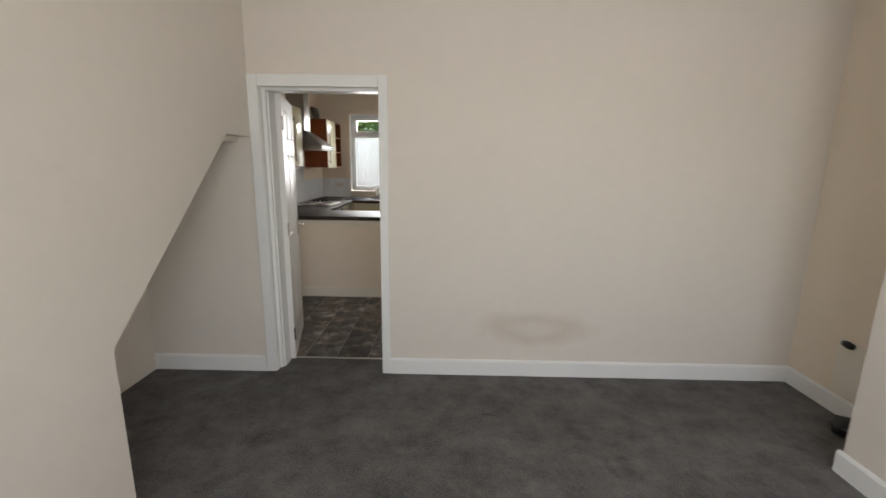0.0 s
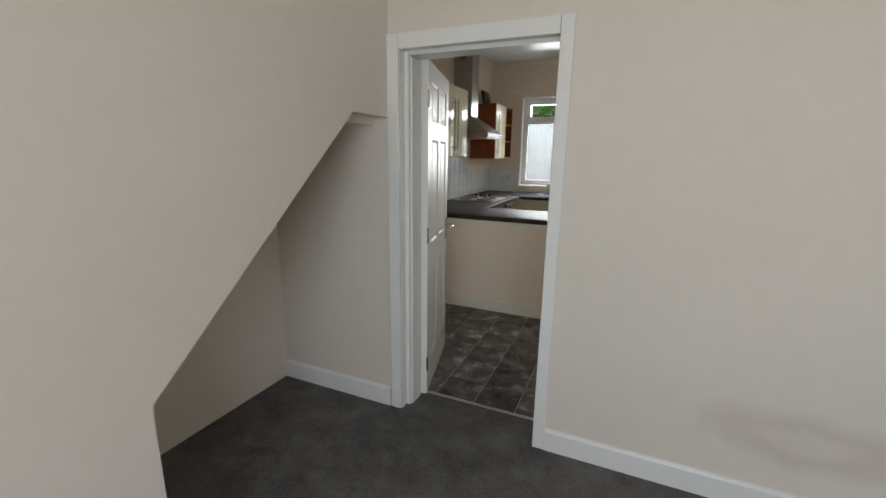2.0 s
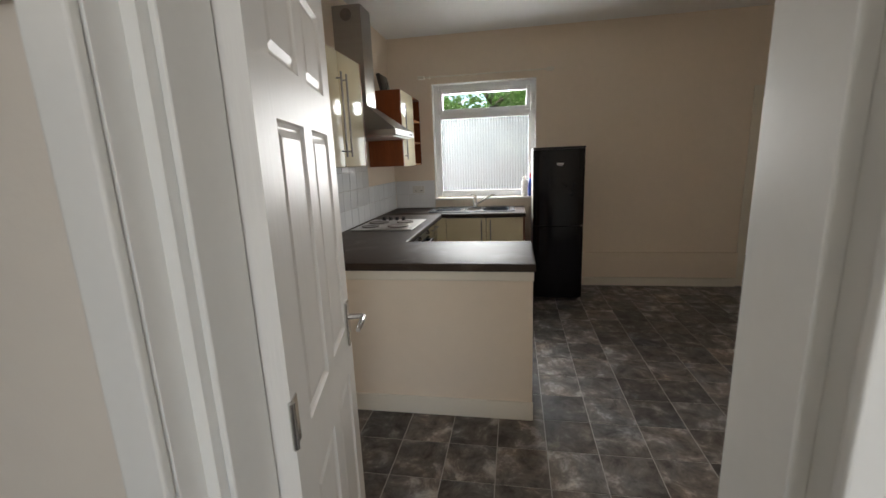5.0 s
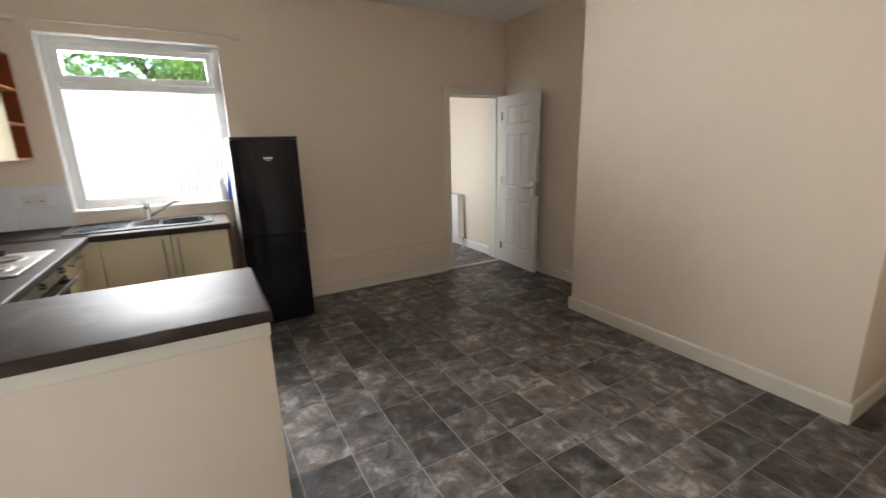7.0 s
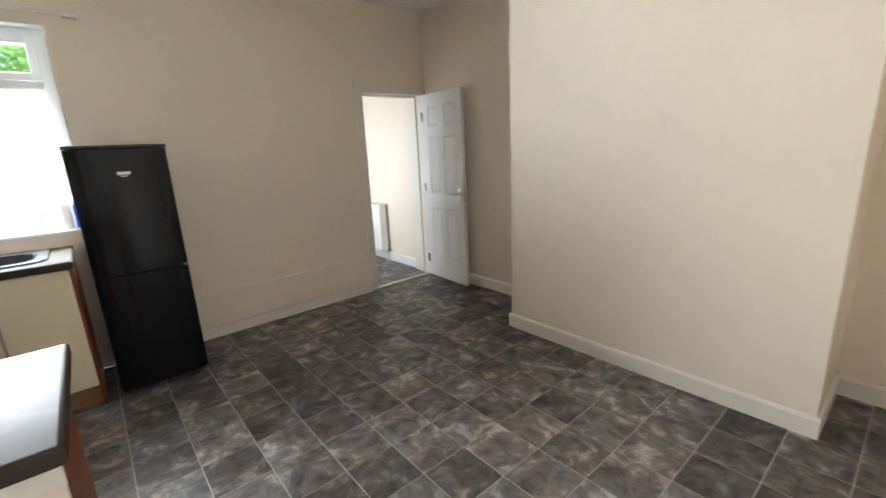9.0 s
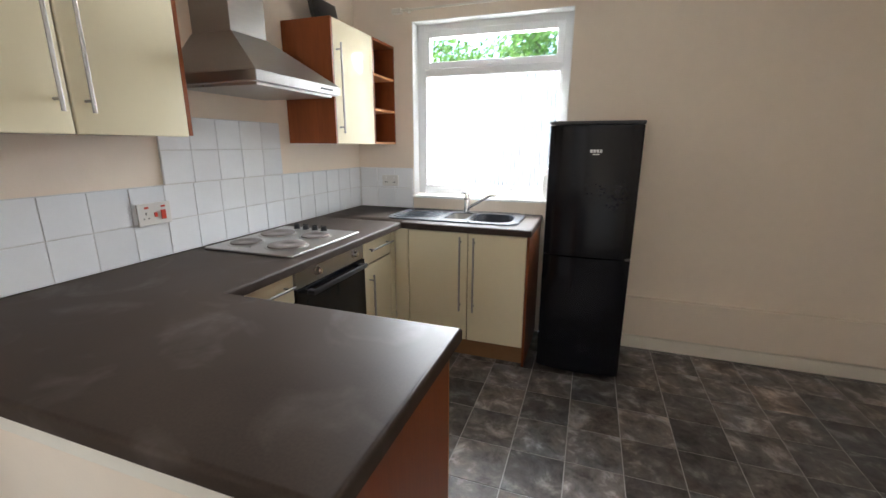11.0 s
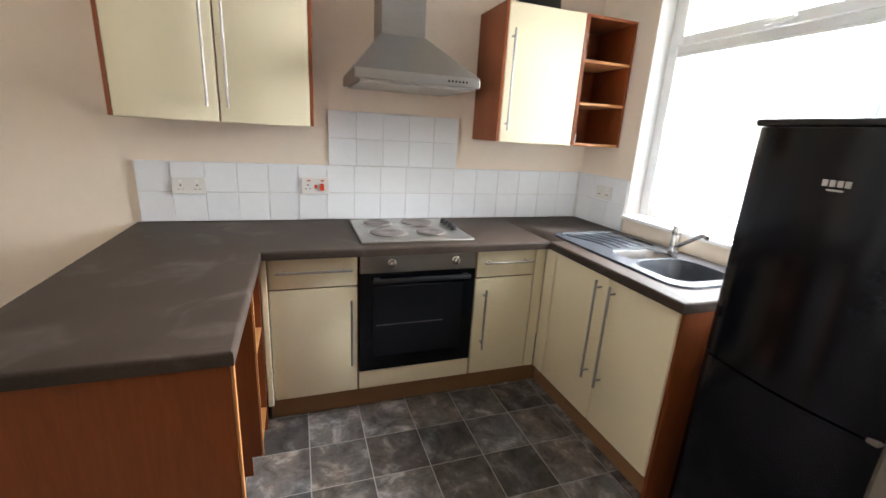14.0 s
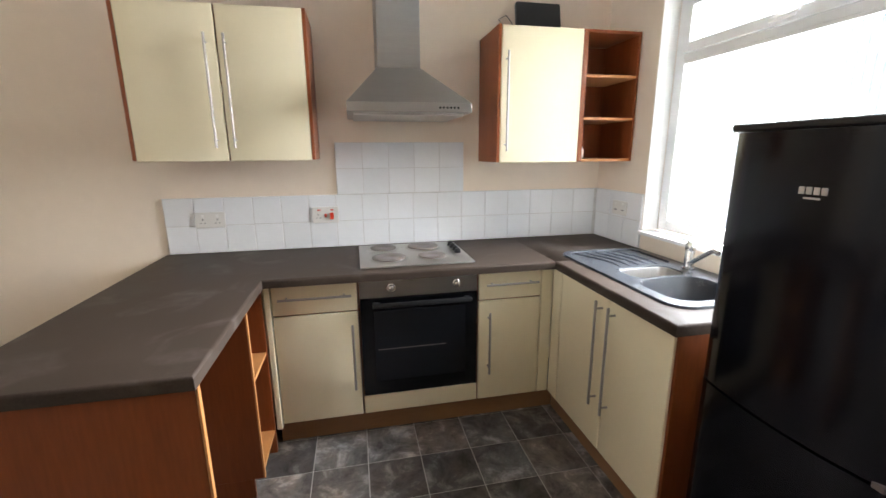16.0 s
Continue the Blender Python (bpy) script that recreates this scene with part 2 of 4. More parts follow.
scuff(M_worktop, (0.26, 0.23, 0.21), 0.4)
scuff(M_carpet, (0.012, 0.009, 0.008), 1.2, 3.0, 0.64, 0.74)
scuff(M_carpet, (0.24, 0.225, 0.215), 0.7, 2.4, 0.46, 0.75)
M_tile = material("white_ceramic", (0.80, 0.81, 0.82), 0.1, vary=0.02, scale=4, per_object=0.035, bump=0.05, bump_scale=12, spec=0.3)
M_grout = material("pale_grout", (0.66, 0.645, 0.625), 0.8, vary=0.2, scale=9)
M_steel = material("brushed_steel", (0.40, 0.385, 0.365), 0.33, 1.0, vary=0.06, scale=3, fine=40, stretch=(1, 1, 14), rough_vary=0.06)
M_handle = material("brushed_steel_handle", (0.42, 0.40, 0.375), 0.42, 1.0, vary=0.05)
M_chrome = material("satin_chrome", (0.62, 0.61, 0.59), 0.2, 1.0, vary=0.03)
M_hobsteel = material("hob_steel", (0.5, 0.485, 0.46), 0.34, 1.0, vary=0.1, scale=5, rough_vary=0.1)
M_plate = material("cast_hotplate", (0.21, 0.18, 0.165), 0.5, 0.5, vary=0.2, scale=18)
M_black = material("black_plastic", (0.012, 0.012, 0.013), 0.35, vary=0.15)
M_fridge = material("black_fridge_enamel", (0.006, 0.0062, 0.01), 0.15, vary=0.08, scale=3, spec=0.28)
M_fridge_side = material("grey_fridge_side", (0.19, 0.18, 0.165), 0.35, vary=0.05)
M_ovenglass = material("black_oven_glass", (0.006, 0.0065, 0.008), 0.06, vary=0.1, spec=0.28)
M_ovenwindow = material("oven_window", (0.010, 0.011, 0.014), 0.05, vary=0.1, spec=0.28)
M_sink = material("dark_grey_composite", (0.036, 0.041, 0.05), 0.25, vary=0.2, scale=6, fine=200, rough_vary=0.06)
M_upvc = material("white_upvc", (0.86, 0.87, 0.87), 0.25, vary=0.015)
M_white_plastic = material("white_plastic", (0.80, 0.79, 0.76), 0.3, vary=0.03)
M_red = material("red_plastic", (0.62, 0.05, 0.02), 0.3, vary=0.1)
M_blue = material("blue_plastic", (0.03, 0.10, 0.55), 0.3, vary=0.1)
M_pink = material("pink_plastic", (0.7, 0.09, 0.12), 0.35, vary=0.1)
M_bin = material("black_bag_plastic", (0.010, 0.010, 0.011), 0.3, vary=0.3, bump=0.4, bump_scale=14)
M_socket = material("aged_white_plastic", (0.72, 0.70, 0.66), 0.35, vary=0.04, spec=0.25)
M_radiator = material("radiator_enamel", (0.82, 0.81, 0.77), 0.3, vary=0.02)
M_dark = material("dark_gap", (0.02, 0.018, 0.016), 0.9, vary=0.2)
M_strip = material("aluminium_strip", (0.70, 0.68, 0.65), 0.35, 1.0, vary=0.1)
M_logo = material("silver_badge", (0.6, 0.6, 0.6), 0.3, 1.0, vary=0.05)
M_clear = glass_material("clear_glass", 0)
M_reeded = glass_material("reeded_obscure_film", 0.075, (0.1, 0.108, 0.108))
M_film = glass_material("pale_film_stripe", 0.003, (0.7, 0.72, 0.73))
M_bulb = glass_material("bulb_glass", 0.4)
M_leaf = material("leaves", (0.07, 0.15, 0.03), 0.5, vary=0.5, scale=1.5, fine=12, col2=(0.16, 0.30, 0.06))
lt = M_leaf.node_tree
leaf_base = lt.nodes["Principled BSDF"]
leaf_glow = lt.nodes.new("ShaderNodeBsdfTranslucent")
lt.links.new(leaf_base.inputs["Base Color"].links[0].from_socket, leaf_glow.inputs[0])
leaf_mix = lt.nodes.new("ShaderNodeMixShader")
leaf_mix.inputs[0].default_value = 0.5
lt.links.new(leaf_base.outputs[0], leaf_mix.inputs[1])
lt.links.new(leaf_glow.outputs[0], leaf_mix.inputs[2])
lt.links.new(leaf_mix.outputs[0], lt.nodes["Material Output"].inputs[0])
M_bark = material("bark", (0.09, 0.065, 0.045), 0.9, vary=0.3, scale=6, bump=0.6, bump_scale=30)
M_grass = material("garden_grass", (0.06, 0.11, 0.03), 0.9, vary=0.4, scale=2, fine=40, bump=0.5)
M_paving = material("yard_concrete", (0.22, 0.215, 0.205), 0.85, vary=0.15, scale=1.5, fine=30, bump=0.2)
M_brick = material("garden_brick", (0.33, 0.13, 0.08), 0.85, vary=0.2, scale=6, fine=50, per_object=0.25, bump=0.3)
M_mortar = material("mortar", (0.36, 0.33, 0.29), 0.9, vary=0.15, scale=8)

# ---- building blocks ----
ORIGIN = {}


def bm_box(bm, x0, x1, y0, y1, z0, z1, bevel=0.0, segments=1):
    r = bmesh.ops.create_cube(bm, size=1, matrix=Matrix.LocRotScale(((x0 + x1) / 2, (y0 + y1) / 2, (z0 + z1) / 2), None, (abs(x1 - x0), abs(y1 - y0), abs(z1 - z0))))
    if bevel:
        edges = list({e for v in r["verts"] for e in v.link_edges})
        bmesh.ops.bevel(bm, geom=edges, offset=bevel, segments=segments, affect="EDGES", profile=0.5)
    return bm


def box(x0, x1, y0, y1, z0, z1, bevel=0.0, segments=1):
    return bm_box(bmesh.new(), x0, x1, y0, y1, z0, z1, bevel, segments)


def rod(p, q, r, r2=None, sides=14, bm=None):
    """A round bar from p to q."""
    bm = bm or bmesh.new()
    p, q = Vector(p), Vector(q)
    m = Matrix.Translation((p + q) / 2) @ (q - p).to_track_quat("Z", "Y").to_matrix().to_4x4()
    bmesh.ops.create_cone(bm, cap_ends=True, segments=sides, radius1=r, radius2=r if r2 is None else r2, depth=(q - p).length, matrix=m)
    return bm


def tube(points, r, sides=10, bm=None):
    """A bent round bar through points; r may be a list."""
    bm = bm or bmesh.new()
    pts = [Vector(p) for p in points]
    radii = r if isinstance(r, (list, tuple)) else [r] * len(pts)
    rings, last = [], None
    for i, p in enumerate(pts):
        d = (pts[min(i + 1, len(pts) - 1)] - pts[max(i - 1, 0)]).normalized()
        if last is None:
            last = d.orthogonal().normalized()
        last = (last - d * last.dot(d)).normalized()
        side = d.cross(last)
        rings.append([bm.verts.new(p + radii[i] * (math.cos(a) * last + math.sin(a) * side)) for a in (2 * math.pi * k / sides for k in range(sides))])
    for a, b in zip(rings, rings[1:]):
        for k in range(sides):
            bm.faces.new((a[k], a[(k + 1) % sides], b[(k + 1) % sides], b[k]))
    bm.faces.new(rings[0][::-1])
    bm.faces.new(rings[-1])
    return bm


def lathe(centre, profile, sides=24, axis="Z"):
    """A turned shape: profile is (radius, height) from the bottom up."""
    bm = bmesh.new()
    turn = {"Z": Matrix.Identity(3), "X": Matrix.Rotation(math.pi / 2, 3, "Y"), "Y": Matrix.Rotation(math.pi / 2, 3, "X")}[axis]
    c = Vector(centre)
    rings = []
    for r, h in profile:
        rings.append([bm.verts.new(c + turn @ Vector((r * math.cos(2 * math.pi * k / sides), r * math.sin(2 * math.pi * k / sides), h))) for k in range(sides)])
    for a, b in zip(rings, rings[1:]):
        for k in range(sides):
            bm.faces.new((a[k], a[(k + 1) % sides], b[(k + 1) % sides], b[k]))
    bm.faces.new(rings[0][::-1])
    bm.faces.new(rings[-1])
    bmesh.ops.recalc_face_normals(bm, faces=bm.faces)
    return bm


def prism(points, axis, lo, hi):
    """A flat outline pushed along an axis: points are the two other coordinates, in the order x, y, z."""
    bm = bmesh.new()
    put = {"x": lambda a, b, v: (v, a, b), "y": lambda a, b, v: (a, v, b), "z": lambda a, b, v: (a, b, v)}[axis]
    low = [bm.verts.new(put(a, b, lo)) for a, b in points]
    high = [bm.verts.new(put(a, b, hi)) for a, b in points]
    bm.faces.new(low)
    bm.faces.new(high)
    n = len(points)
    for i in range(n):
        bm.faces.new((low[i], low[(i + 1) % n], high[(i + 1) % n], high[i]))
    bmesh.ops.recalc_face_normals(bm, faces=bm.faces)
    return bm


def cells(xs, ys, inside, z0, z1, bevel=0.0, where=None, segments=3):
    """A slab made of the cells of a grid for which inside(x, y) holds; bevels its upper rim where where(x, y) holds."""
    bm = bmesh.new()
    grid = {}
    def vert(i, j):
        if (i, j) not in grid:
            grid[i, j] = bm.verts.new((xs[i], ys[j], z1))
        return grid[i, j]
    for i in range(len(xs) - 1):
        for j in range(len(ys) - 1):
            if inside((xs[i] + xs[i + 1]) / 2, (ys[j] + ys[j + 1]) / 2):
                bm.faces.new((vert(i, j), vert(i + 1, j), vert(i + 1, j + 1), vert(i, j + 1)))
    ext = bmesh.ops.extrude_face_region(bm, geom=bm.faces[:])
    bmesh.ops.translate(bm, verts=[v for v in ext["geom"] if isinstance(v, bmesh.types.BMVert)], vec=(0, 0, z0 - z1))
    bmesh.ops.recalc_face_normals(bm, faces=bm.faces)
    if bevel:
        rim = [e for e in bm.edges if all(abs(v.co.z - z1) < 1e-6 for v in e.verts) and any(abs(f.normal.z) < 0.5 for f in e.link_faces)
               and where((e.verts[0].co.x + e.verts[1].co.x) / 2, (e.verts[0].co.y + e.verts[1].co.y) / 2)]
        bmesh.ops.bevel(bm, geom=rim, offset=bevel, segments=segments, affect="EDGES", profile=0.5)
    return bm


def origin_of(ob):
    return ORIGIN.get(ob.name, Vector((0, 0, 0)))


def part(name, bm, mat, parent=None, label="", smooth=False):
    """Links a bmesh, given in world coordinates, as one mesh object under a thing or a part."""
    base = origin_of(parent) if parent else Vector((0, 0, 0))
    bmesh.ops.translate(bm, verts=bm.verts[:], vec=-base)
    me = bpy.data.meshes.new(name)
    bm.to_mesh(me)
    bm.free()
    me.materials.append(mat)
    if smooth:
        me.polygons.foreach_set("use_smooth", [not (p.area > 0.002 and max(map(abs, p.normal)) > 0.9999) for p in me.polygons])
        me.set_sharp_from_angle(angle=radians(38))
    ob = new(name, me)
    if parent:
        ob.parent = parent
        ORIGIN[ob.name] = base
    if label:
        tagged(ob, label)
    return ob


def thing(name, base, label, category, group="", kind=""):
    ob = new(name)
    ob.location = base
    ob.empty_display_size = 0.1
    ORIGIN[ob.name] = Vector(base)
    return tagged(ob, label, category, group, kind)


def whole(name, bm, mat, label, category, group="", kind="", smooth=False):
    """A thing that is one mesh, its origin at the foot of its box."""
    xs, ys, zs = zip(*(v.co for v in bm.verts))
    base = Vector(((min(xs) + max(xs)) / 2, (min(ys) + max(ys)) / 2, min(zs)))
    bmesh.ops.translate(bm, verts=bm.verts[:], vec=-base)
    ob = part(name, bm, mat, smooth=smooth)
    ob.location = base
    ORIGIN[ob.name] = base
    return tagged(ob, label, category, group, kind)


def structure(name, mat, label, category, *bs, bevel=0.0):
    bm = bmesh.new()
    for b in bs:
        bm_box(bm, *b, bevel=bevel)
    return tagged(part(name, bm, mat), label, category, kind="structure")


# ---- walls, floors, ceilings ----
H = 2.77          # ceiling height
PK, PL = -4.165, -4.385   # partition faces towards kitchen and living room
OUT = 0.27        # thickness of the outer wall

structure("wall_north", M_wall, "magnolia painted kitchen wall with window and door openings", "wall",
          (-0.2, 0.48, 0, OUT, 0, H), (0.48, 1.62, 0, OUT, 0, 1.0), (0.48, 1.62, 0, OUT, 2.275, H), (1.62, 3.785, 0, OUT, 0, H),
          (3.785, 4.545, 0, OUT, 1.997, H), (4.545, 4.8, 0, OUT, 0, H))
structure("wall_west", M_wall, "plain magnolia painted kitchen wall behind the units", "wall", (-0.2, 0, PK, 0, 0, H))
structure("wall_east", M_wall, "plain magnolia painted wall with shallow alcoves", "wall", (4.585, 4.8, -8.3, 0, 0, H))
structure("chimney_breast_kitchen", M_wall, "broad magnolia chimney breast without a fireplace", "chimney breast", (4.045, 4.585, -3.505, -1.64, 0, H))
structure("chimney_breast_living", M_wall_living, "pale painted chimney breast in the living room", "chimney breast", (4.13, 4.585, -6.95, -5.31, 0, H))
structure("wall_partition_kitchen", M_wall, "magnolia wall face between kitchen and living room", "wall",
          (-0.2, 0.912, PK - 0.09, PK, 0, H), (1.735, 4.585, PK - 0.09, PK, 0, H), (0.912, 1.735, PK - 0.09, PK, 1.975, H))
structure("wall_partition_living", M_wall_living, "magnolia living room wall with a brown damp stain", "wall",
          (-0.2, 0.912, PL, PK - 0.09, 0, H), (1.735, 4.585, PL, PK - 0.09, 0, H), (0.912, 1.735, PL, PK - 0.09, 1.975, H))
structure("ceiling", M_ceiling, "white painted plaster ceiling", "ceiling", (-0.2, 4.8, -8.5, OUT, H, H + 0.12))

# enclosed stairs: the wall under the flight is cut away on the slope
stair = prism([(-8.3, 0), (-5.678, 0), (-5.678, 0.762), (-4.69, 1.64), (PL, 1.64), (PL, H), (-8.3, H)], "x", 0.775, 0.868)
tagged(part("wall_stair", stair, M_wall_living), "magnolia stair wall with a sloping cut-out below", "wall", kind="structure")
under = prism([(-5.678, 0.0), (-5.66, 0.0), (-5.66, 0.745), (-4.69, 1.605), (PL, 1.605), (PL, 1.64), (-4.69, 1.64), (-5.678, 0.762)], "x", 0.055, 0.775)
tagged(part("stair_soffit", under, M_wall_living), "sloping plastered underside of the stairs", "soffit", kind="structure")
structure("wall_recess", M_wall_living, "painted back wall of the understairs recess", "wall", (-0.2, 0.055, -8.3, PL, 0, H))
structure("wall_south", M_wall_living, "living room front wall with window opening", "wall",
          (-0.2, 1.9, -8.5, -8.3, 0, H), (3.6, 4.8, -8.5, -8.3, 0, H), (1.9, 3.6, -8.5, -8.3, 0, 0.85), (1.9, 3.6, -8.5, -8.3, 2.25, H))
carpet = structure("floor_living", M_carpet, "worn dark grey carpet with trodden patches", "carpet", (0.0, 4.585, -8.3, -4.17, -0.12, 0.0))

# skirting boards, each a moulded strip
def skirting(points, mat, height=0.118, thick=0.018, name="baseboard", label="painted wooden skirting board"):
    """points: the line of the wall's foot; the board stands on the left of it."""
    for (x0, y0), (x1, y1) in zip(points, points[1:]):
        d = Vector((x1 - x0, y1 - y0, 0)).normalized()
        n = Vector((-d.y, d.x, 0))
        bm = bmesh.new()
        prof = [(0.0015, 0.001), (thick, 0.001), (thick, height - 0.014), (thick * 0.62, height - 0.003), (0.0015, height)]
        ends = []
        for p in (Vector((x0, y0, 0)), Vector((x1, y1, 0))):
            ends.append([bm.verts.new(p + n * a + Vector((0, 0, b))) for a, b in prof])
        for i in range(5):
            bm.faces.new((ends[0][i], ends[0][(i + 1) % 5], ends[1][(i + 1) % 5], ends[1][i]))
        bm.faces.new(ends[0])
        bm.faces.new(ends[1][::-1])
        bmesh.ops.recalc_face_normals(bm, faces=bm.faces)
        tagged(part(name, bm, mat), label, "skirting board", kind="structure")


skirting([(4.585, PL), (1.758, PL)], M_gloss)
skirting([(0.862, PL), (0.055, PL)], M_gloss)
skirting([(4.585, -5.31), (4.585, PL - 0.018)], M_gloss)
skirting([(4.13, -6.95), (4.13, -5.292)], M_gloss)
skirting([(4.1305, -5.31), (4.585, -5.31)], M_gloss)
skirting([(3.716, 0), (2.07, 0)], M_trim, 0.1, 0.046)
skirting([(4.585, -1.64), (4.585, -0.0)], M_trim, 0.11)
skirting([(4.0455, -1.64), (4.585, -1.64)], M_trim, 0.11)
skirting([(4.045, -3.523), (4.045, -1.622)], M_trim, 0.11)
skirting([(4.585, -3.505), (4.0455, -3.505)], M_trim, 0.11)
skirting([(4.585, PK), (4.585, -3.523)], M_trim, 0.11)
skirting([(1.81, PK), (4.567, PK)], M_trim, 0.11)
skirting([(0, -2.69), (0, PK)], M_trim, 0.11)
structure("trim_dado", M_wall, "low boxed-out band along the kitchen wall", "boxing", (2.05, 3.716, -0.05, -0.001, 0.1, 0.375), bevel=0.004)

# ---- door openings ----
def casing(prefix, x0, x1, top, y_face, out, width_l, width_r, mat, head):
    """Architrave round an opening, standing proud of the wall at y_face; out is -1 or 1."""
    def strip(a0, a1, z0, z1):
        bm = box(a0, a1, min(y_face + out * 0.0015, y_face + out * 0.018), max(y_face + out * 0.0015, y_face + out * 0.018), z0, z1, 0.004, 2)
        return bm
    for nm, bm in ((prefix, strip(x0 - width_l, x0, 0.001, top + head)), (prefix, strip(x1, x1 + width_r, 0.001, top + head)), (prefix, strip(x0 + 0.001, x1 - 0.001, top, top + head))):
        tagged(part(nm, bm, mat), "painted timber door architrave", "architrave", kind="structure")


def lining(x0, x1, top, ya, yb, stop0, stop_y, mat, wall0, wall1, wall_top, thick=0.014):
    """The frame inside an opening, with a stop bead."""
    bm = bmesh.new()
    bm_box(bm, wall0 + 0.002, x0, ya, yb, 0.001, wall_top - 0.002)
    bm_box(bm, x1, wall1 - 0.002, ya, yb, 0.001, wall_top - 0.002)
    bm_box(bm, x0 + 0.0005, x1 - 0.0005, ya, yb, top, wall_top - 0.002)
    bm_box(bm, x0 + 0.0005, x0 + thick, stop0, stop_y, 0.001, top - 0.001)
    bm_box(bm, x1 - thick, x1 - 0.0005, stop0, stop_y, 0.001, top - 0.001)
    bm_box(bm, x0 + thick + 0.001, x1 - thick - 0.001, stop0, stop_y, top - thick, top - 0.0005)
    tagged(part("trim_door_lining", bm, mat), "painted timber door lining with stop", "door frame", kind="structure")


lining(0.936, 1.712, 1.958, PL + 0.001, PK - 0.001, PL + 0.045, -4.226, M_gloss, 0.912, 1.735, 1.975, 0.022)
structure("trim_door_stop", M_gloss, "painted timber stop bead on the hinge side", "door frame", (0.959, 0.971, PL + 0.06, -4.2235, 0.001, 1.93), bevel=0.002)
casing("architrave", 0.934, 1.70, 1.952, PL, -1, 0.065, 0.058, M_gloss, 0.072)
casing("architrave", 0.934, 1.718, 1.96, PK, 1, 0.07, 0.06, M_gloss, 0.072)
lining(3.81, 4.52, 1.972, 0.001, OUT - 0.001, 0.09, 0.12, M_trim, 3.785, 4.545, 1.997)
casing("architrave", 3.802, 4.522, 1.974, 0.0, -1, 0.085, 0.055, M_trim, 0.08)


def panel_door(name, hinge, angle, width, height, handle_side, label):
    """A moulded six-panel door. It is built shut along +x from its hinge and then swung by angle (degrees)."""
    ob = thing(name, hinge, label, "door", kind="structure")
    turn = Matrix.Translation(hinge) @ Matrix.Rotation(radians(angle), 4, "Z")
    thick = 0.04
    s, c = 0.1, 0.085
    pw = (width - 2 * s - c) / 2
    xs = [0, s + 0.012, s + pw + 0.006, s + pw + c, width - s, width]
    zs = [0, 0.21, 0.785, 0.935, 1.53, 1.635, 1.84, height]
    bm = bmesh.new()
    for yy, flip in ((0.0, False), (thick, True)):
        g = {(i, j): bm.verts.new((xs[i], yy, zs[j])) for i in range(6) for j in range(8)}
        for i in range(5):
            for j in range(7):
                q = (g[i, j], g[i + 1, j], g[i + 1, j + 1], g[i, j + 1])
                bm.faces.new(q[::-1] if flip else q)
    rim = [(0, j) for j in range(8)] + [(i, 7) for i in range(1, 6)] + [(5, j) for j in range(6, -1, -1)] + [(i, 0) for i in range(4, 0, -1)]
    look_up = {(round(v.co.x, 4), round(v.co.y, 4), round(v.co.z, 4)): v for v in bm.verts}
    for (i, j), (k, l) in zip(rim, rim[1:] + rim[:1]):
        a = [look_up[round(xs[p], 4), round(yy, 4), round(zs[q], 4)] for p, q, yy in ((i, j, 0), (k, l, 0), (k, l, thick), (i, j, thick))]
        bm.faces.new(a)
    bmesh.ops.recalc_face_normals(bm, faces=bm.faces)
    panels = [f for f in bm.faces if abs(f.normal.y) > 0.9 and any(abs(f.calc_center_median().x - x) < 0.01 for x in (s + pw / 2 + 0.009, s + pw * 1.5 + c))
              and any(abs(f.calc_center_median().z - z) < 0.01 for z in (0.4975, 1.2325, 1.7375))]
    bmesh.ops.inset_individual(bm, faces=panels, thickness=0.006, depth=-0.005)
    bmesh.ops.inset_individual(bm, faces=panels, thickness=0.010, depth=-0.004)
    bmesh.ops.inset_individual(bm, faces=panels, thickness=0.006, depth=0.0)
    bmesh.ops.inset_individual(bm, faces=panels, thickness=0.022, depth=0.006)
    bmesh.ops.transform(bm, matrix=turn, verts=bm.verts[:])
    leaf = part("leaf", bm, M_door, ob)
    hx = width - 0.055
    for yy, dy in ((0.0, -1), (thick, 1)):
        b = box(hx - 0.02, hx + 0.02, min(yy, yy + dy * 0.007), max(yy, yy + dy * 0.007), 0.86, 1.01, 0.003, 2)
        bmesh.ops.transform(b, matrix=turn, verts=b.verts[:])
        plate = part("backplate", b, M_chrome, ob, "satin chrome backplate")
        b = tube([(hx, yy + dy * 0.006, 0.955), (hx, yy + dy * 0.05, 0.955), (hx - 0.012, yy + dy * 0.056, 0.955), (hx - 0.06, yy + dy * 0.055, 0.957), (hx - 0.115, yy + dy * 0.05, 0.953)],
                 [0.009, 0.009, 0.010, 0.009, 0.007])
        bmesh.ops.transform(b, matrix=turn, verts=b.verts[:])
        part("lever_handle", b, M_chrome, ob, "satin chrome lever handle", smooth=True)
    b = box(width - 0.001, width + 0.002, 0.008, 0.032, 0.87, 1.02)
    bmesh.ops.transform(b, matrix=turn, verts=b.verts[:])
    part("latch_plate", b, M_chrome, ob, "chrome latch plate")
    for z in (0.2, 1.0, 1.74):
        b = rod((-0.004, -0.002, z - 0.045), (-0.004, -0.002, z + 0.045), 0.006)
        bm_box(b, -0.001, 0.03, -0.0025, 0.0005, z - 0.045, z + 0.045)
        bmesh.ops.transform(b, matrix=turn, verts=b.verts[:])
        part("hinge", b, M_chrome, ob, "steel butt hinge")
    return ob


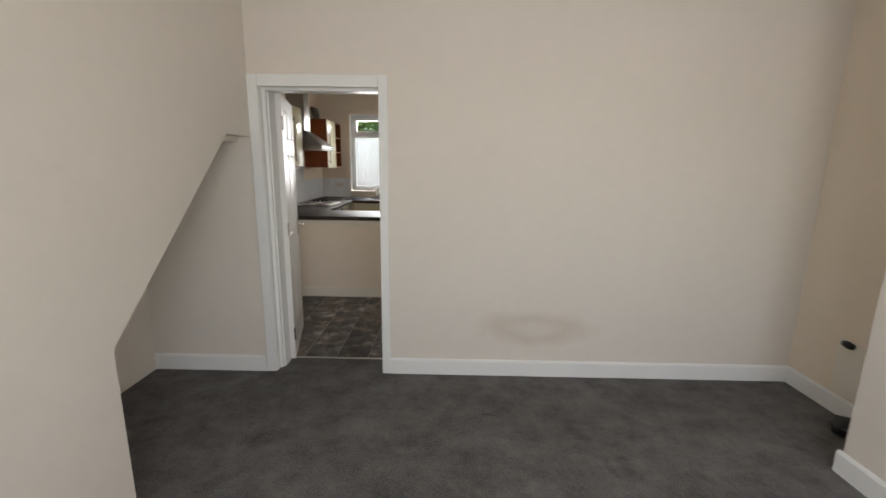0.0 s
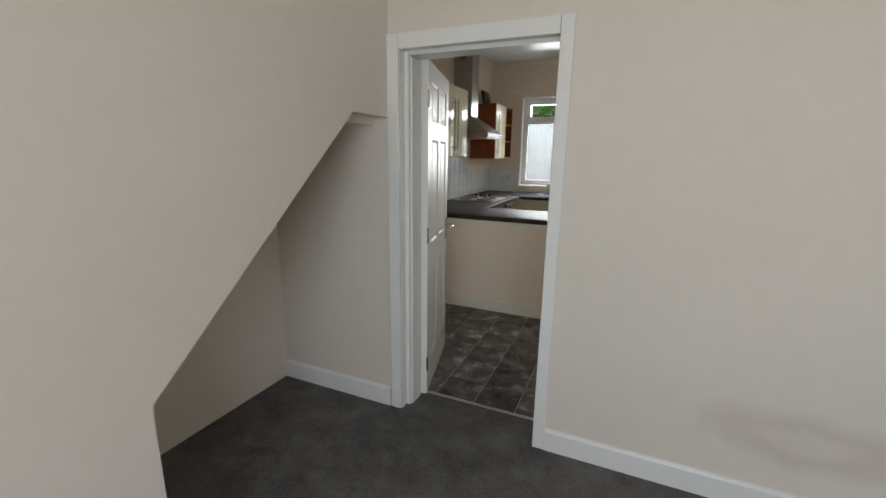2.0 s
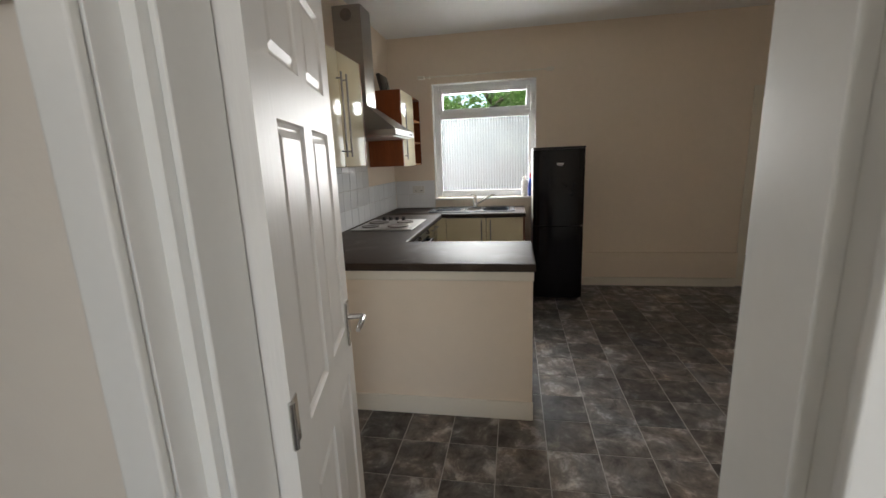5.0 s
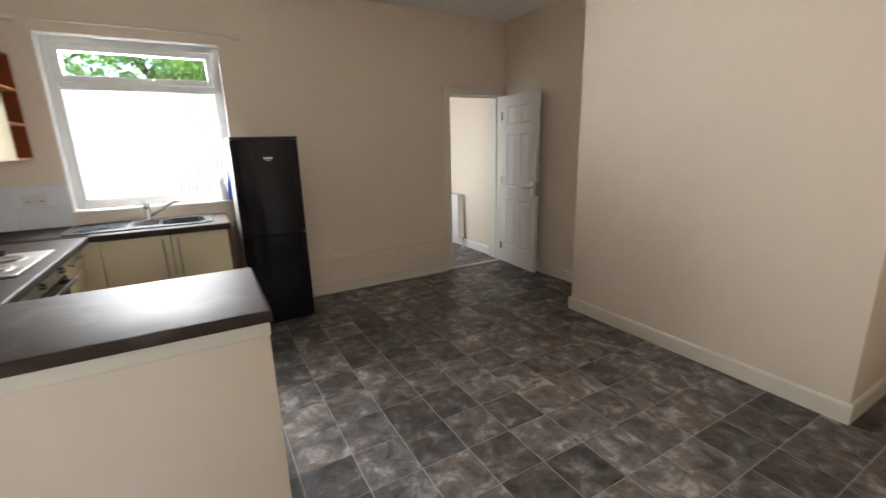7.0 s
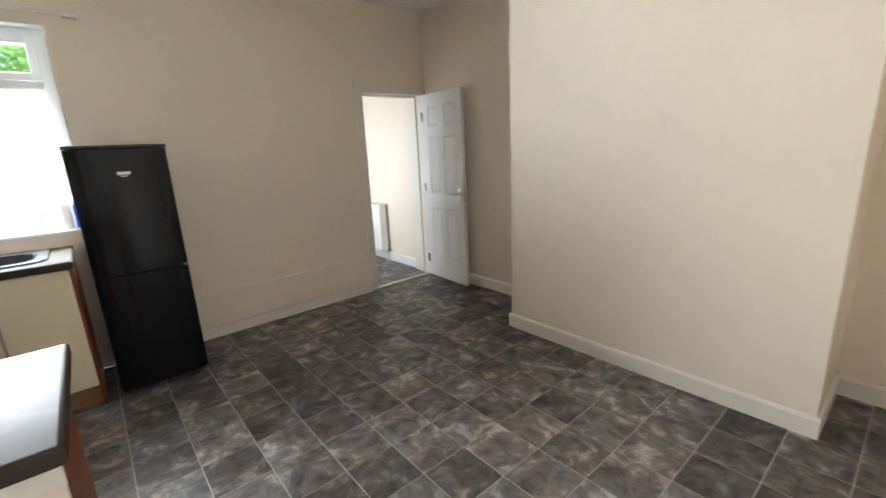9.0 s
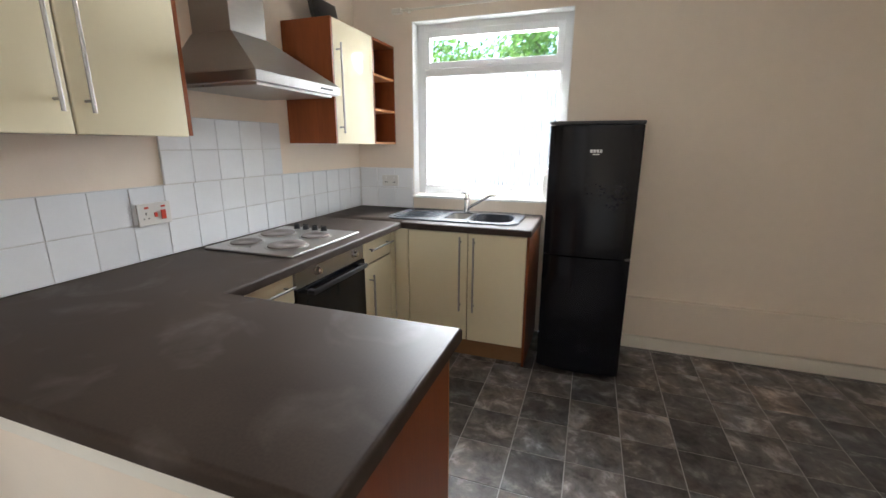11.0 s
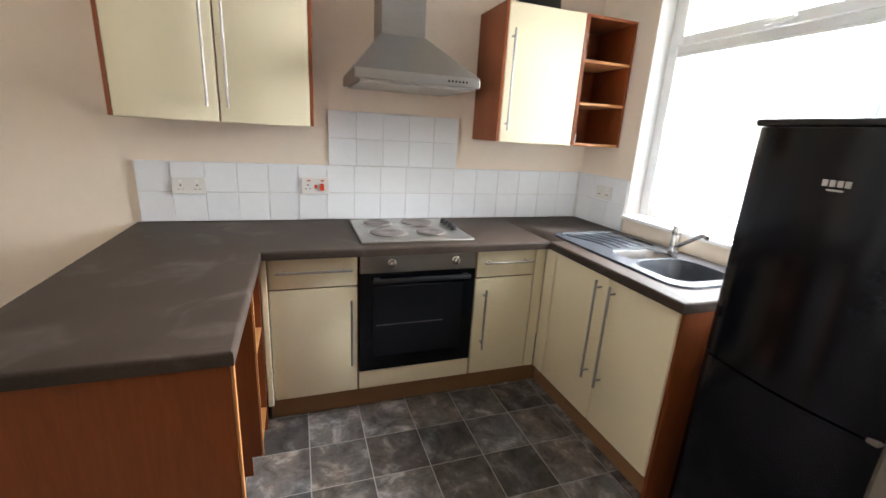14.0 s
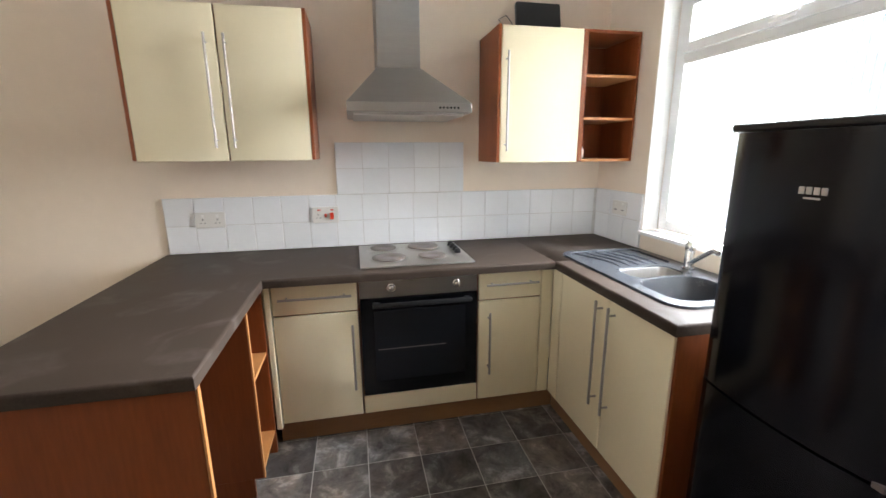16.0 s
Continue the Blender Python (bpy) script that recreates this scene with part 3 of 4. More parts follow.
panel_door("door_1", (1.003, -4.205, 0.008), 104.4, 0.696, 1.935, 1, "white six-panel door standing open into the kitchen")
panel_door("door_2", (4.503, -0.02, 0.008), 266.5, 0.655, 1.96, 1, "white six-panel back door standing open against the wall")
structure("threshold_strip", M_strip, "pale aluminium threshold strip across the doorway", "threshold", (3.812, 4.518, 0.01, 0.045, 0.0005, 0.006), bevel=0.002)
structure("threshold_strip_living", M_strip, "thin metal strip where carpet meets vinyl", "threshold", (0.992, 1.676, -4.185, -4.163, 0.0005, 0.005), bevel=0.0015)

# ---- rear hall beyond the open door ----
structure("hall_wall_east", M_wall, "bright painted hall wall", "wall", (4.565, 4.8, OUT, 2.3, 0, 2.45))
structure("hall_wall_north", M_wall, "painted end wall of the rear hall", "wall", (2.9, 4.8, 2.3, 2.45, 0, 2.45))
structure("hall_wall_west", M_wall, "hall wall with a window opening", "wall", (2.9, 3.1, OUT, 0.5, 0, 2.45), (2.9, 3.1, 1.4, 2.3, 0, 2.45), (2.9, 3.1, 0.5, 1.4, 0, 0.65), (2.9, 3.1, 0.5, 1.4, 1.85, 2.45))
# unseen pane, added to keep the kitchen daylight lamp out of the hall
structure("hall_light_stop", M_reeded, "unseen obscured pane added to block lamp light from the hall", "window", (2.99, 3.0, 0.5, 1.4, 0.65, 1.85))
structure("hall_ceiling", M_ceiling, "white hall ceiling", "ceiling", (2.9, 4.8, OUT, 2.45, 2.45, 2.55))
skirting([(4.565, OUT + 0.002), (4.565, 2.3)], M_gloss, 0.11)


def radiator(name, x0, x1, y0, y1, z0, z1, along, label, wall_side):
    """A double steel panel radiator with pressed flutes, top grille, end caps, valve and pipe. along: 'x' or 'y'."""
    ob = thing(name, ((x0 + x1) / 2, (y0 + y1) / 2, 0.0), label, "radiator")
    def at(u0, u1, v0, v1, w0, w1, bevel=0.0):
        return box(u0, u1, v0, v1, w0, w1, bevel) if along == "x" else box(v0, v1, u0, u1, w0, w1, bevel)
    u0, u1, v0, v1 = (x0, x1, y0, y1) if along == "x" else (y0, y1, x0, x1)
    for a, b, nm in ((v0, v0 + 0.014, "panel"), (v1 - 0.014, v1, "panel")):
        bm = at(u0 + 0.003, u1 - 0.003, a, b, z0, z1 - 0.006, 0.004)
        part(nm, bm, M_radiator, ob)
    core = at(u0 + 0.012, u1 - 0.012, v0 + 0.018, v1 - 0.018, z0 + 0.02, z1 - 0.03)
    part("convector_core", core, M_dark, ob, "dark convector fins inside")
    for u in (u0, u1 - 0.003):
        part("end_cap", at(u, u + 0.003, v0 - 0.001, v1 + 0.001, z0 + 0.01, z1, 0.001), M_radiator, ob)
    grille = bmesh.new()
    me = None
    pieces = [at(u0 + 0.003, u1 - 0.003, v0 - 0.001, v0 + 0.007, z1 - 0.008, z1), at(u0 + 0.003, u1 - 0.003, v1 - 0.007, v1 + 0.001, z1 - 0.008, z1),
              at(u0 + 0.003, u1 - 0.003, (v0 + v1) / 2 - 0.004, (v0 + v1) / 2 + 0.004, z1 - 0.006, z1)]
    n = int((u1 - u0 - 0.02) / 0.0125)
    for k in range(n):
        u = u0 + 0.01 + k * 0.0125
        pieces.append(at(u, u + 0.0065, v0 + 0.007, v1 - 0.007, z1 - 0.007, z1 - 0.001))
    for p in pieces:
        me = bpy.data.meshes.new("bar")
        p.to_mesh(me)
        p.free()
        grille.from_mesh(me)
        bpy.data.meshes.remove(me)
    part("grille", grille, M_radiator, ob, "slotted top grille")
    vm = (v0 + v1) / 2
    end = u0 - 0.03 if along == "y" else u0 - 0.03
    pt = (lambda u, v, z: (u, v, z)) if along == "x" else (lambda u, v, z: (v, u, z))
    body = rod(pt(end, vm, z0 + 0.0), pt(end, vm, z0 + 0.075), 0.016)
    rod(pt(end, vm, z0 + 0.03), pt(u0 + 0.004, vm, z0 + 0.03), 0.009, bm=body)
    part("valve", body, M_white_plastic, ob, "white lockshield valve", smooth=True)
    part("pipe", rod(pt(end, vm, 0.001), pt(end, vm, z0 + 0.002), 0.0075), M_radiator, ob, smooth=True)
    for u in (u0 + 0.15, u1 - 0.15):
        lo, hi = (v1 - 0.002, wall_side) if wall_side > v1 else (wall_side, v0 + 0.002)
        part("wall_bracket", at(u, u + 0.03, lo, hi, z0 + 0.1, z1 - 0.1), M_radiator, ob)
    return ob


radiator("radiator", 1.98, 3.29, -4.14, -4.045, 0.15, 0.765, "x", "white double panel radiator on the kitchen partition wall", PK)
radiator("radiator", 4.435, 4.53, 0.88, 1.9, 0.14, 0.755, "y", "white panel radiator on the bright hall wall", 4.565)

# ---- kitchen window ----
win = thing("window_1", (1.05, 0.15, 1.0), "white plastic window with reeded obscure lower pane", "window", kind="structure")
WX0, WX1, WZ0, WZ1, WY0, WY1 = 0.482, 1.618, 1.022, 2.273, 0.1, 0.17
reveal = bmesh.new()
bm_box(reveal, 0.4815, 0.486, 0.0, 0.098, 1.022, 2.2735)
bm_box(reveal, 1.614, 1.6185, 0.0, 0.098, 1.022, 2.2735)
bm_box(reveal, 0.487, 1.613, 0.0, 0.098, 2.269, 2.2735)
part("reveal", reveal, M_gloss, win, "white painted window reveal")
part("window_sill", box(0.4815, 1.66, -0.03, 0.098, 1.0005, 1.02, 0.004, 2), M_gloss, win, "white window board")


def frame_ring(x0, x1, z0, z1, y0, y1, w, bevel=0.004):
    bm = bmesh.new()
    bm_box(bm, x0, x0 + w, y0, y1, z0, z1, bevel)
    bm_box(bm, x1 - w, x1, y0, y1, z0, z1, bevel)
    bm_box(bm, x0 + w - 0.001, x1 - w + 0.001, y0 + 0.001, y1 - 0.001, z0, z0 + w, bevel)
    bm_box(bm, x0 + w - 0.001, x1 - w + 0.001, y0 + 0.001, y1 - 0.001, z1 - w, z1, bevel)
    return bm


part("window_frame", frame_ring(WX0 + 0.002, WX1 - 0.002, WZ0, WZ1, WY0, WY1, 0.062), M_upvc, win)
part("transom", box(WX0 + 0.062, WX1 - 0.062, WY0 + 0.002, WY1, 1.915, 1.965, 0.004), M_upvc, win)
sash = part("fanlight_sash", frame_ring(WX0 + 0.055, WX1 - 0.055, 1.957, WZ1 - 0.05, WY0 - 0.016, WY0 + 0.05, 0.05), M_upvc, win)
fan = part("fanlight_pane", box(WX0 + 0.1, WX1 - 0.1, WY0 + 0.01, WY0 + 0.016, 2.0, WZ1 - 0.095), M_clear, sash)
fan.visible_shadow = False
catch = box(1.02, 1.13, WY0 - 0.028, WY0 - 0.014, 1.972, 1.99, 0.003)
rod((1.05, WY0 - 0.024, 1.981), (1.16, WY0 - 0.045, 1.985), 0.007, bm=catch)
part("window_catch", catch, M_white_plastic, sash, "white window catch")
bead = frame_ring(WX0 + 0.058, WX1 - 0.058, WZ0 + 0.056, 1.921, WY0 - 0.006, WY0 + 0.03, 0.018, 0.003)
part("glazing_bead", bead, M_upvc, win)
ribs = bmesh.new()
x, k, cols = WX0 + 0.07, 0, []
while x < WX1 - 0.07:
    y = WY0 + 0.024 - 0.0045 * abs(math.sin(k * math.pi / 8))
    cols.append((ribs.verts.new((x, y, WZ0 + 0.07)), ribs.verts.new((x, y, 1.908))))
    x, k = x + 0.03 / 8, k + 1
for a, b in zip(cols, cols[1:]):
    ribs.faces.new((a[0], b[0], b[1], a[1]))
pane = part("reeded_pane", ribs, M_reeded, win, "vertically reeded obscure pane", smooth=True)
pane.visible_shadow = False
film = bmesh.new()
for k in range(33):
    xa = WX0 + 0.08 + k * 0.03
    bm_box(film, xa, xa + 0.011, WY0 + 0.0125, WY0 + 0.0135, WZ0 + 0.075, 1.9)
film = part("film_stripe", film, M_film, win, "pale vertical stripes of the obscure film")
film.visible_shadow = False
tagged(film, kind="stuff")

# curtain rail above the window
rail = thing("curtain_rail", (1.05, -0.03, 2.33), "thin white curtain rail fixed above the window", "curtain rail")
part("track", box(0.36, 1.73, -0.042, -0.03, 2.335, 2.349, 0.003), M_trim, rail)
for xx in (0.34, 1.72):
    part("end_bracket", box(xx, xx + 0.075, -0.046, -0.001, 2.326, 2.36, 0.004), M_trim, rail)
part("wall_bracket", box(0.455, 0.475, -0.046, -0.001, 2.328, 2.356, 0.003), M_trim, rail)

# ---- kitchen units ----
WT0, WT1 = 0.872, 0.912      # underside and top of the worktop


def bar_handle(parent, p, q, out):
    """A T-bar handle from p to q on two posts; out points away from the door."""
    p, q, out = Vector(p), Vector(q), Vector(out)
    d = (q - p).normalized()
    bm = rod(p, q, 0.006, sides=10)
    for c in (p + d * 0.035, q - d * 0.035):
        rod(c, c - out * 0.034, 0.0045, sides=8, bm=bm)
    return part("bar_handle", bm, M_handle, parent, "brushed steel bar handle", smooth=True)


def front(name, parent, axis, plane, a0, a1, z0, z1, mat=None):
    """A door or drawer front 20 mm thick with a softly rounded face, facing +x (axis x) or -y (axis y)."""
    if axis == "x":
        bm = box(plane - 0.02, plane, a0, a1, z0, z1, 0.006, 3)
    else:
        bm = box(a0, a1, plane, plane + 0.02, z0, z1, 0.006, 3)
    return part(name, bm, mat or M_cream, parent, smooth=True)


FX, FY = 0.592, -0.596       # faces of the fronts: long run and window run
def base_unit_x(y0, y1, handle_y, label):
    ob = thing("base_cabinet", (0.3, (y0 + y1) / 2, 0), label, "cabinet", "base cabinets")
    part("body", box(0.02, FX - 0.022, y0 + 0.001, y1 - 0.001, 0.135, WT0 - 0.002), M_wood, ob, "cherry wood carcass")
    d = front("drawer_front", ob, "x", FX, y0 + 0.002, y1 - 0.002, 0.712, WT0 - 0.008)
    bar_handle(d, (FX + 0.034, y0 + 0.035, 0.80), (FX + 0.034, y1 - 0.03, 0.80), (1, 0, 0))
    d = front("door", ob, "x", FX, y0 + 0.002, y1 - 0.002, 0.135, 0.705)
    bar_handle(d, (FX + 0.034, handle_y, 0.30), (FX + 0.034, handle_y, 0.648), (1, 0, 0))
    return ob


base_unit_x(-2.028, -1.628, -1.66, "cream base cabinet with drawer beside the oven")
base_unit_x(-1.012, -0.662, -0.957, "cream base cabinet with drawer by the corner")

housing = thing("oven_housing", (0.3, -1.32, 0), "oven housing with a cream panel below", "cabinet", "base cabinets")
shell = bmesh.new()
bm_box(shell, 0.02, FX - 0.03, -1.626, -1.622, 0.135, WT0 - 0.002)
bm_box(shell, 0.02, FX - 0.03, -1.018, -1.014, 0.135, WT0 - 0.002)
bm_box(shell, 0.02, FX - 0.03, -1.62, -1.02, 0.135, 0.24)
part("body", shell, M_wood, housing)
front("lower_panel", housing, "x", FX, -1.623, -1.017, 0.135, 0.236)

oven = thing("oven", (0.3, -1.32, 0.24), "built-in electric oven, steel panel and black glass door", "oven")
part("body", box(0.04, FX - 0.024, -1.614, -1.026, 0.242, WT0 - 0.006), M_dark, oven)
part("control_panel", box(FX - 0.022, FX + 0.002, -1.619, -1.021, 0.768, WT0 - 0.006, 0.002), M_steel, oven, "brushed steel control panel")
door = part("oven_door", box(FX - 0.022, FX + 0.008, -1.619, -1.021, 0.242, 0.764, 0.003, 2), M_ovenglass, oven, "black glass oven door")
part("oven_window", box(FX + 0.0082, FX + 0.0095, -1.555, -1.085, 0.32, 0.70, 0.0004), M_ovenwindow, door, "tinted viewing window")
part("oven_shelf", box(FX + 0.0096, FX + 0.0101, -1.54, -1.19, 0.492, 0.496), M_plate, door, "wire shelf seen through the glass")
hb = box(FX + 0.036, FX + 0.054, -1.56, -1.06, 0.728, 0.752, 0.006, 2)
for yy in (-1.555, -1.095):
    bm_box(hb, FX + 0.0085, FX + 0.038, yy, yy + 0.03, 0.73, 0.75, 0.003)
part("oven_handle", hb, M_black, door, "black bar handle", smooth=True)
for yy in (-1.464, -1.132):
    bm = lathe((FX + 0.002, yy, 0.818), [(0.022, 0.0), (0.022, 0.006), (0.017, 0.008), (0.0155, 0.026), (0.012, 0.028)], 20, "X")
    bm_box(bm, FX + 0.028, FX + 0.033, yy - 0.003, yy + 0.003, 0.804, 0.832)
    part("knob", bm, M_chrome, oven, "chrome control knob", smooth=True)

# corner posts, sink unit and end panels
whole("corner_post", box(0.5, FX, -0.66, -0.5975, 0.135, WT0 - 0.002, 0.003), M_cream, "cream filler post in the corner of the units", "filler panel")
whole("corner_post", box(FX + 0.001, 0.688, FY, FY + 0.06, 0.135, WT0 - 0.002, 0.003), M_cream, "cream filler post beside the sink cabinet", "filler panel")
whole("corner_post", box(0.5, FX + 0.012, -2.058, -2.031, 0.115, WT0 - 0.002, 0.003), M_cream, "cream filler post beside the peninsula shelves", "filler panel")

sinkunit = thing("sink_cabinet", (1.08, -0.3, 0), "cream double-door sink cabinet under the window", "cabinet", "base cabinets")
shell = bmesh.new()
bm_box(shell, 0.69, 0.706, FY + 0.022, -0.02, 0.135, WT0 - 0.002)
bm_box(shell, 0.708, 1.47, FY + 0.022, -0.02, 0.135, 0.152)
bm_box(shell, 0.708, 1.47, -0.03, -0.021, 0.154, WT0 - 0.002)
part("body", shell, M_wood, sinkunit)
part("end_panel", box(1.472, 1.487, -0.589, -0.02, 0.002, WT0 - 0.002, 0.002), M_wood, sinkunit, "cherry wood end panel")
d = front("door", sinkunit, "y", FY, 0.692, 1.098, 0.135, WT0 - 0.008)
bar_handle(d, (1.056, FY - 0.034, 0.35), (1.056, FY - 0.034, 0.843), (0, -1, 0))
d = front("door", sinkunit, "y", FY, 1.102, 1.47, 0.135, WT0 - 0.008)
bar_handle(d, (1.146, FY - 0.034, 0.35), (1.146, FY - 0.034, 0.843), (0, -1, 0))

whole("plinth", box(0.515, 0.535, -2.05, -0.543, 0.001, 0.133), M_plinth, "brown wood-effect plinth under the long run", "plinth")
whole("plinth", box(0.54, 1.47, -0.543, -0.523, 0.001, 0.133), M_plinth, "brown wood-effect plinth under the sink cabinet", "plinth")

# peninsula: studded half wall, end panel, open shelves
pen = thing("peninsula", (0.75, -2.35, 0), "painted half-height peninsula backing with a wooden end panel", "peninsula unit")
part("back_wall", box(0.002, 1.482, -2.652, -2.63, 0.001, WT0 - 0.002, 0.003), M_wall, pen, "magnolia painted backing")
# grey filler: its colour stands in for the shadow in this gap
part("packing_strip", box(0.002, 1.466, -2.6295, -2.6175, 0.001, WT0 - 0.002, 0.002), M_fridge_side, pen, "grey strip painted as the shaded gap behind the end panel")
part("top_batten", box(0.002, 1.486, -2.664, -2.6525, 0.815, WT0 - 0.002, 0.005, 2), M_trim, pen, "cream batten under the worktop")
part("baseboard", box(0.002, 1.486, -2.668, -2.6525, 0.001, 0.112, 0.005, 2), M_trim, pen, "cream skirting")
part("end_panel", box(1.445, 1.463, -2.617, -2.06, 0.001, WT0 - 0.002, 0.0015), M_wood, pen, "cherry wood end panel")
part("edge_strip", box(1.4455, 1.4625, -2.0595, -2.052, 0.001, WT0 - 0.003, 0.001), M_edge, pen, "light wood edging")
shelves = thing("open_shelf_unit", (0.76, -2.3, 0), "open cherry wood shelves in the peninsula corner", "shelf unit")
part("side_panel", box(0.886, 0.903, -2.58, -2.066, 0.095, WT0 - 0.002, 0.001), M_wood, shelves)
part("kick_panel", box(0.8865, 0.902, -2.58, -2.105, 0.002, 0.0945), M_wood, shelves, "recessed cherry wood kick panel")
part("edge_strip", box(0.8865, 0.9025, -2.0655, -2.06, 0.095, WT0 - 0.003), M_edge, shelves)
part("side_panel", box(0.608, 0.622, -2.5, -2.062, 0.002, WT0 - 0.002, 0.001), M_wood, shelves)
part("back_panel", box(0.624, 0.884, -2.5, -2.49, 0.002, WT0 - 0.002), M_wood, shelves)
for z in (0.115, 0.535):
    part("shelf", box(0.623, 0.885, -2.488, -2.065, z, z + 0.017, 0.001), M_edge, shelves)

# worktop with its rounded front edge and the hole for the bowls
xs = [0.002, 0.65, 0.85, 1.345, 1.497]
ys = [-2.68, -2.045, -0.617, -0.47, -0.13, -0.002]
def on_top(x, y):
    if y < -2.045:
        return True
    if y < -0.617:
        return x < 0.65
    return not (0.85 < x < 1.345 and -0.47 < y < -0.13)
def rounded_rim(x, y):
    return y < -2.67 or x > 1.49 or (x > 0.6 and y < -0.55 and not (abs(x - 0.65) < 0.001 and y > -0.612)) or (abs(x - 0.65) < 0.01 and -2.04 < y < -0.61)


top = thing("worktop", (0.6, -1.3, WT0), "dark grey-brown laminate worktop, U-shaped, scuffed", "worktop")
for board, lo, hi in (("long_board", -2.7, -0.617), ("sink_board", -0.617, 0.0)):
    part(board, cells(xs, ys, lambda x, y: lo < y < hi and on_top(x, y), WT0, WT1, 0.012, rounded_rim, 4), M_worktop, top, smooth=True)

# ---- sink and tap ----
def rounded(x0, x1, y0, y1, r, n=6):
    pts = []
    for cx, cy, a in ((x1 - r, y1 - r, 0), (x0 + r, y1 - r, 90), (x0 + r, y0 + r, 180), (x1 - r, y0 + r, 270)):
        for k in range(n + 1):
            t = radians(a + 90 * k / n)
            pts.append((cx + r * math.cos(t), cy + r * math.sin(t)))
    return pts


def loop(bm, pts, z):
    vs = [bm.verts.new((x, y, z)) for x, y in pts]
    return vs, [bm.edges.new((a, b)) for a, b in zip(vs, vs[1:] + vs[:1])]


def skin(bm, a, b):
    for i in range(len(a)):
        bm.faces.new((a[i], a[(i + 1) % len(a)], b[(i + 1) % len(b)], b[i]))


sink = thing("kitchen_sink", (0.92, -0.28, WT1), "dark grey composite sink, one and a half bowls, drainer", "sink")
bm = bmesh.new()
lipz = WT1 + 0.009
outer, oe = loop(bm, rounded(0.475, 1.385, -0.515, -0.03, 0.09, 8), lipz)
foot, _ = loop(bm, rounded(0.469, 1.391, -0.521, -0.024, 0.095, 8), WT1 + 0.0005)
skin(bm, foot, outer)
BIG, SMALL = (1.045, 1.335, -0.465, -0.135, 0.09), (0.862, 1.028, -0.425, -0.15, 0.05)
DRAIN = (0.505, 0.84, -0.475, -0.07, 0.05)
edges = list(oe)
loops = []
for (x0, x1, y0, y1, r), depth in ((BIG, 0.17), (SMALL, 0.012), (DRAIN, 0.006)):
    vs, es = loop(bm, rounded(x0, x1, y0, y1, r), lipz)
    edges += es
    loops.append((vs, (x0, x1, y0, y1, r), depth))
bmesh.ops.triangle_fill(bm, use_beauty=True, edges=edges)
for vs, (x0, x1, y0, y1, r), depth in loops:
    i1, _ = loop(bm, rounded(x0 + 0.006, x1 - 0.006, y0 + 0.006, y1 - 0.006, max(r - 0.006, 0.01)), lipz - min(0.006, depth))
    skin(bm, vs, i1)
    if depth > 0.1:
        i2, _ = loop(bm, rounded(x0 + 0.025, x1 - 0.025, y0 + 0.025, y1 - 0.025, max(r - 0.02, 0.02)), lipz - depth + 0.02)
        skin(bm, i1, i2)
        i3, _ = loop(bm, rounded(x0 + 0.045, x1 - 0.045, y0 + 0.045, y1 - 0.045, max(r - 0.035, 0.02)), lipz - depth)
        skin(bm, i2, i3)
        bm.faces.new(i3)
    elif depth < 0.01:
        bm.faces.new(i1)
bmesh.ops.recalc_face_normals(bm, faces=bm.faces)
body = part("body", bm, M_sink, sink, smooth=True)
bm = bmesh.new()
x0, x1, y0, y1, r = SMALL
rings = [loop(bm, rounded(x0 + d, x1 - d, y0 + d, y1 - d, max(r - d, 0.015)), z)[0] for d, z in ((0.007, lipz - 0.004), (0.012, lipz - 0.012), (0.022, lipz - 0.1), (0.04, lipz - 0.115))]
for a, b in zip(rings, rings[1:]):
    skin(bm, a, b)
bm.faces.new(rings[-1])
bmesh.ops.recalc_face_normals(bm, faces=bm.faces)
part("half_bowl", bm, M_steel, sink, "bright steel half bowl insert", smooth=True)
part("waste", lathe((1.19, -0.3, lipz - 0.1695), [(0.04, 0), (0.04, 0.003), (0.03, 0.004), (0.012, 0.002)], 20), M_hobsteel, sink, "steel waste strainer", smooth=True)

for k in range(5):
    bend = [(0.53 + u * 0.29, -0.44 + k * 0.062 + 0.085 * math.sin(u * 1.9) * (1 - k * 0.12), lipz - 0.0052) for u in (0, 0.2, 0.4, 0.6, 0.8, 1.0)]
    part("drainer_ridge", tube(bend, [0.001, 0.004, 0.0045, 0.0045, 0.004, 0.001], 8), M_sink, sink, smooth=True)

tap = thing("mixer_tap", (0.945, -0.085, lipz), "chrome single-lever kitchen mixer tap", "tap")
part("base", lathe((0.945, -0.085, lipz), [(0.027, 0), (0.027, 0.006), (0.022, 0.01), (0.021, 0.085), (0.019, 0.09)], 20), M_chrome, tap, smooth=True)
cap = lathe((0.945, -0.085, lipz + 0.091), [(0.022, 0), (0.023, 0.004), (0.022, 0.03), (0.017, 0.042)], 20)
tube([(0.945, -0.09, lipz + 0.125), (0.935, -0.10, lipz + 0.137), (0.905, -0.125, lipz + 0.142)], [0.007, 0.006, 0.004], 8, cap)
part("lever", cap, M_chrome, tap, smooth=True)
part("spout", tube([(0.955, -0.09, lipz + 0.03), (1.0, -0.105, lipz + 0.055), (1.09, -0.135, lipz + 0.108), (1.13, -0.148, lipz + 0.132), (1.15, -0.155, lipz + 0.137), (1.175, -0.163, lipz + 0.132)],
                   [0.012, 0.0105, 0.0105, 0.0105, 0.0105, 0.011]), M_chrome, tap, smooth=True)

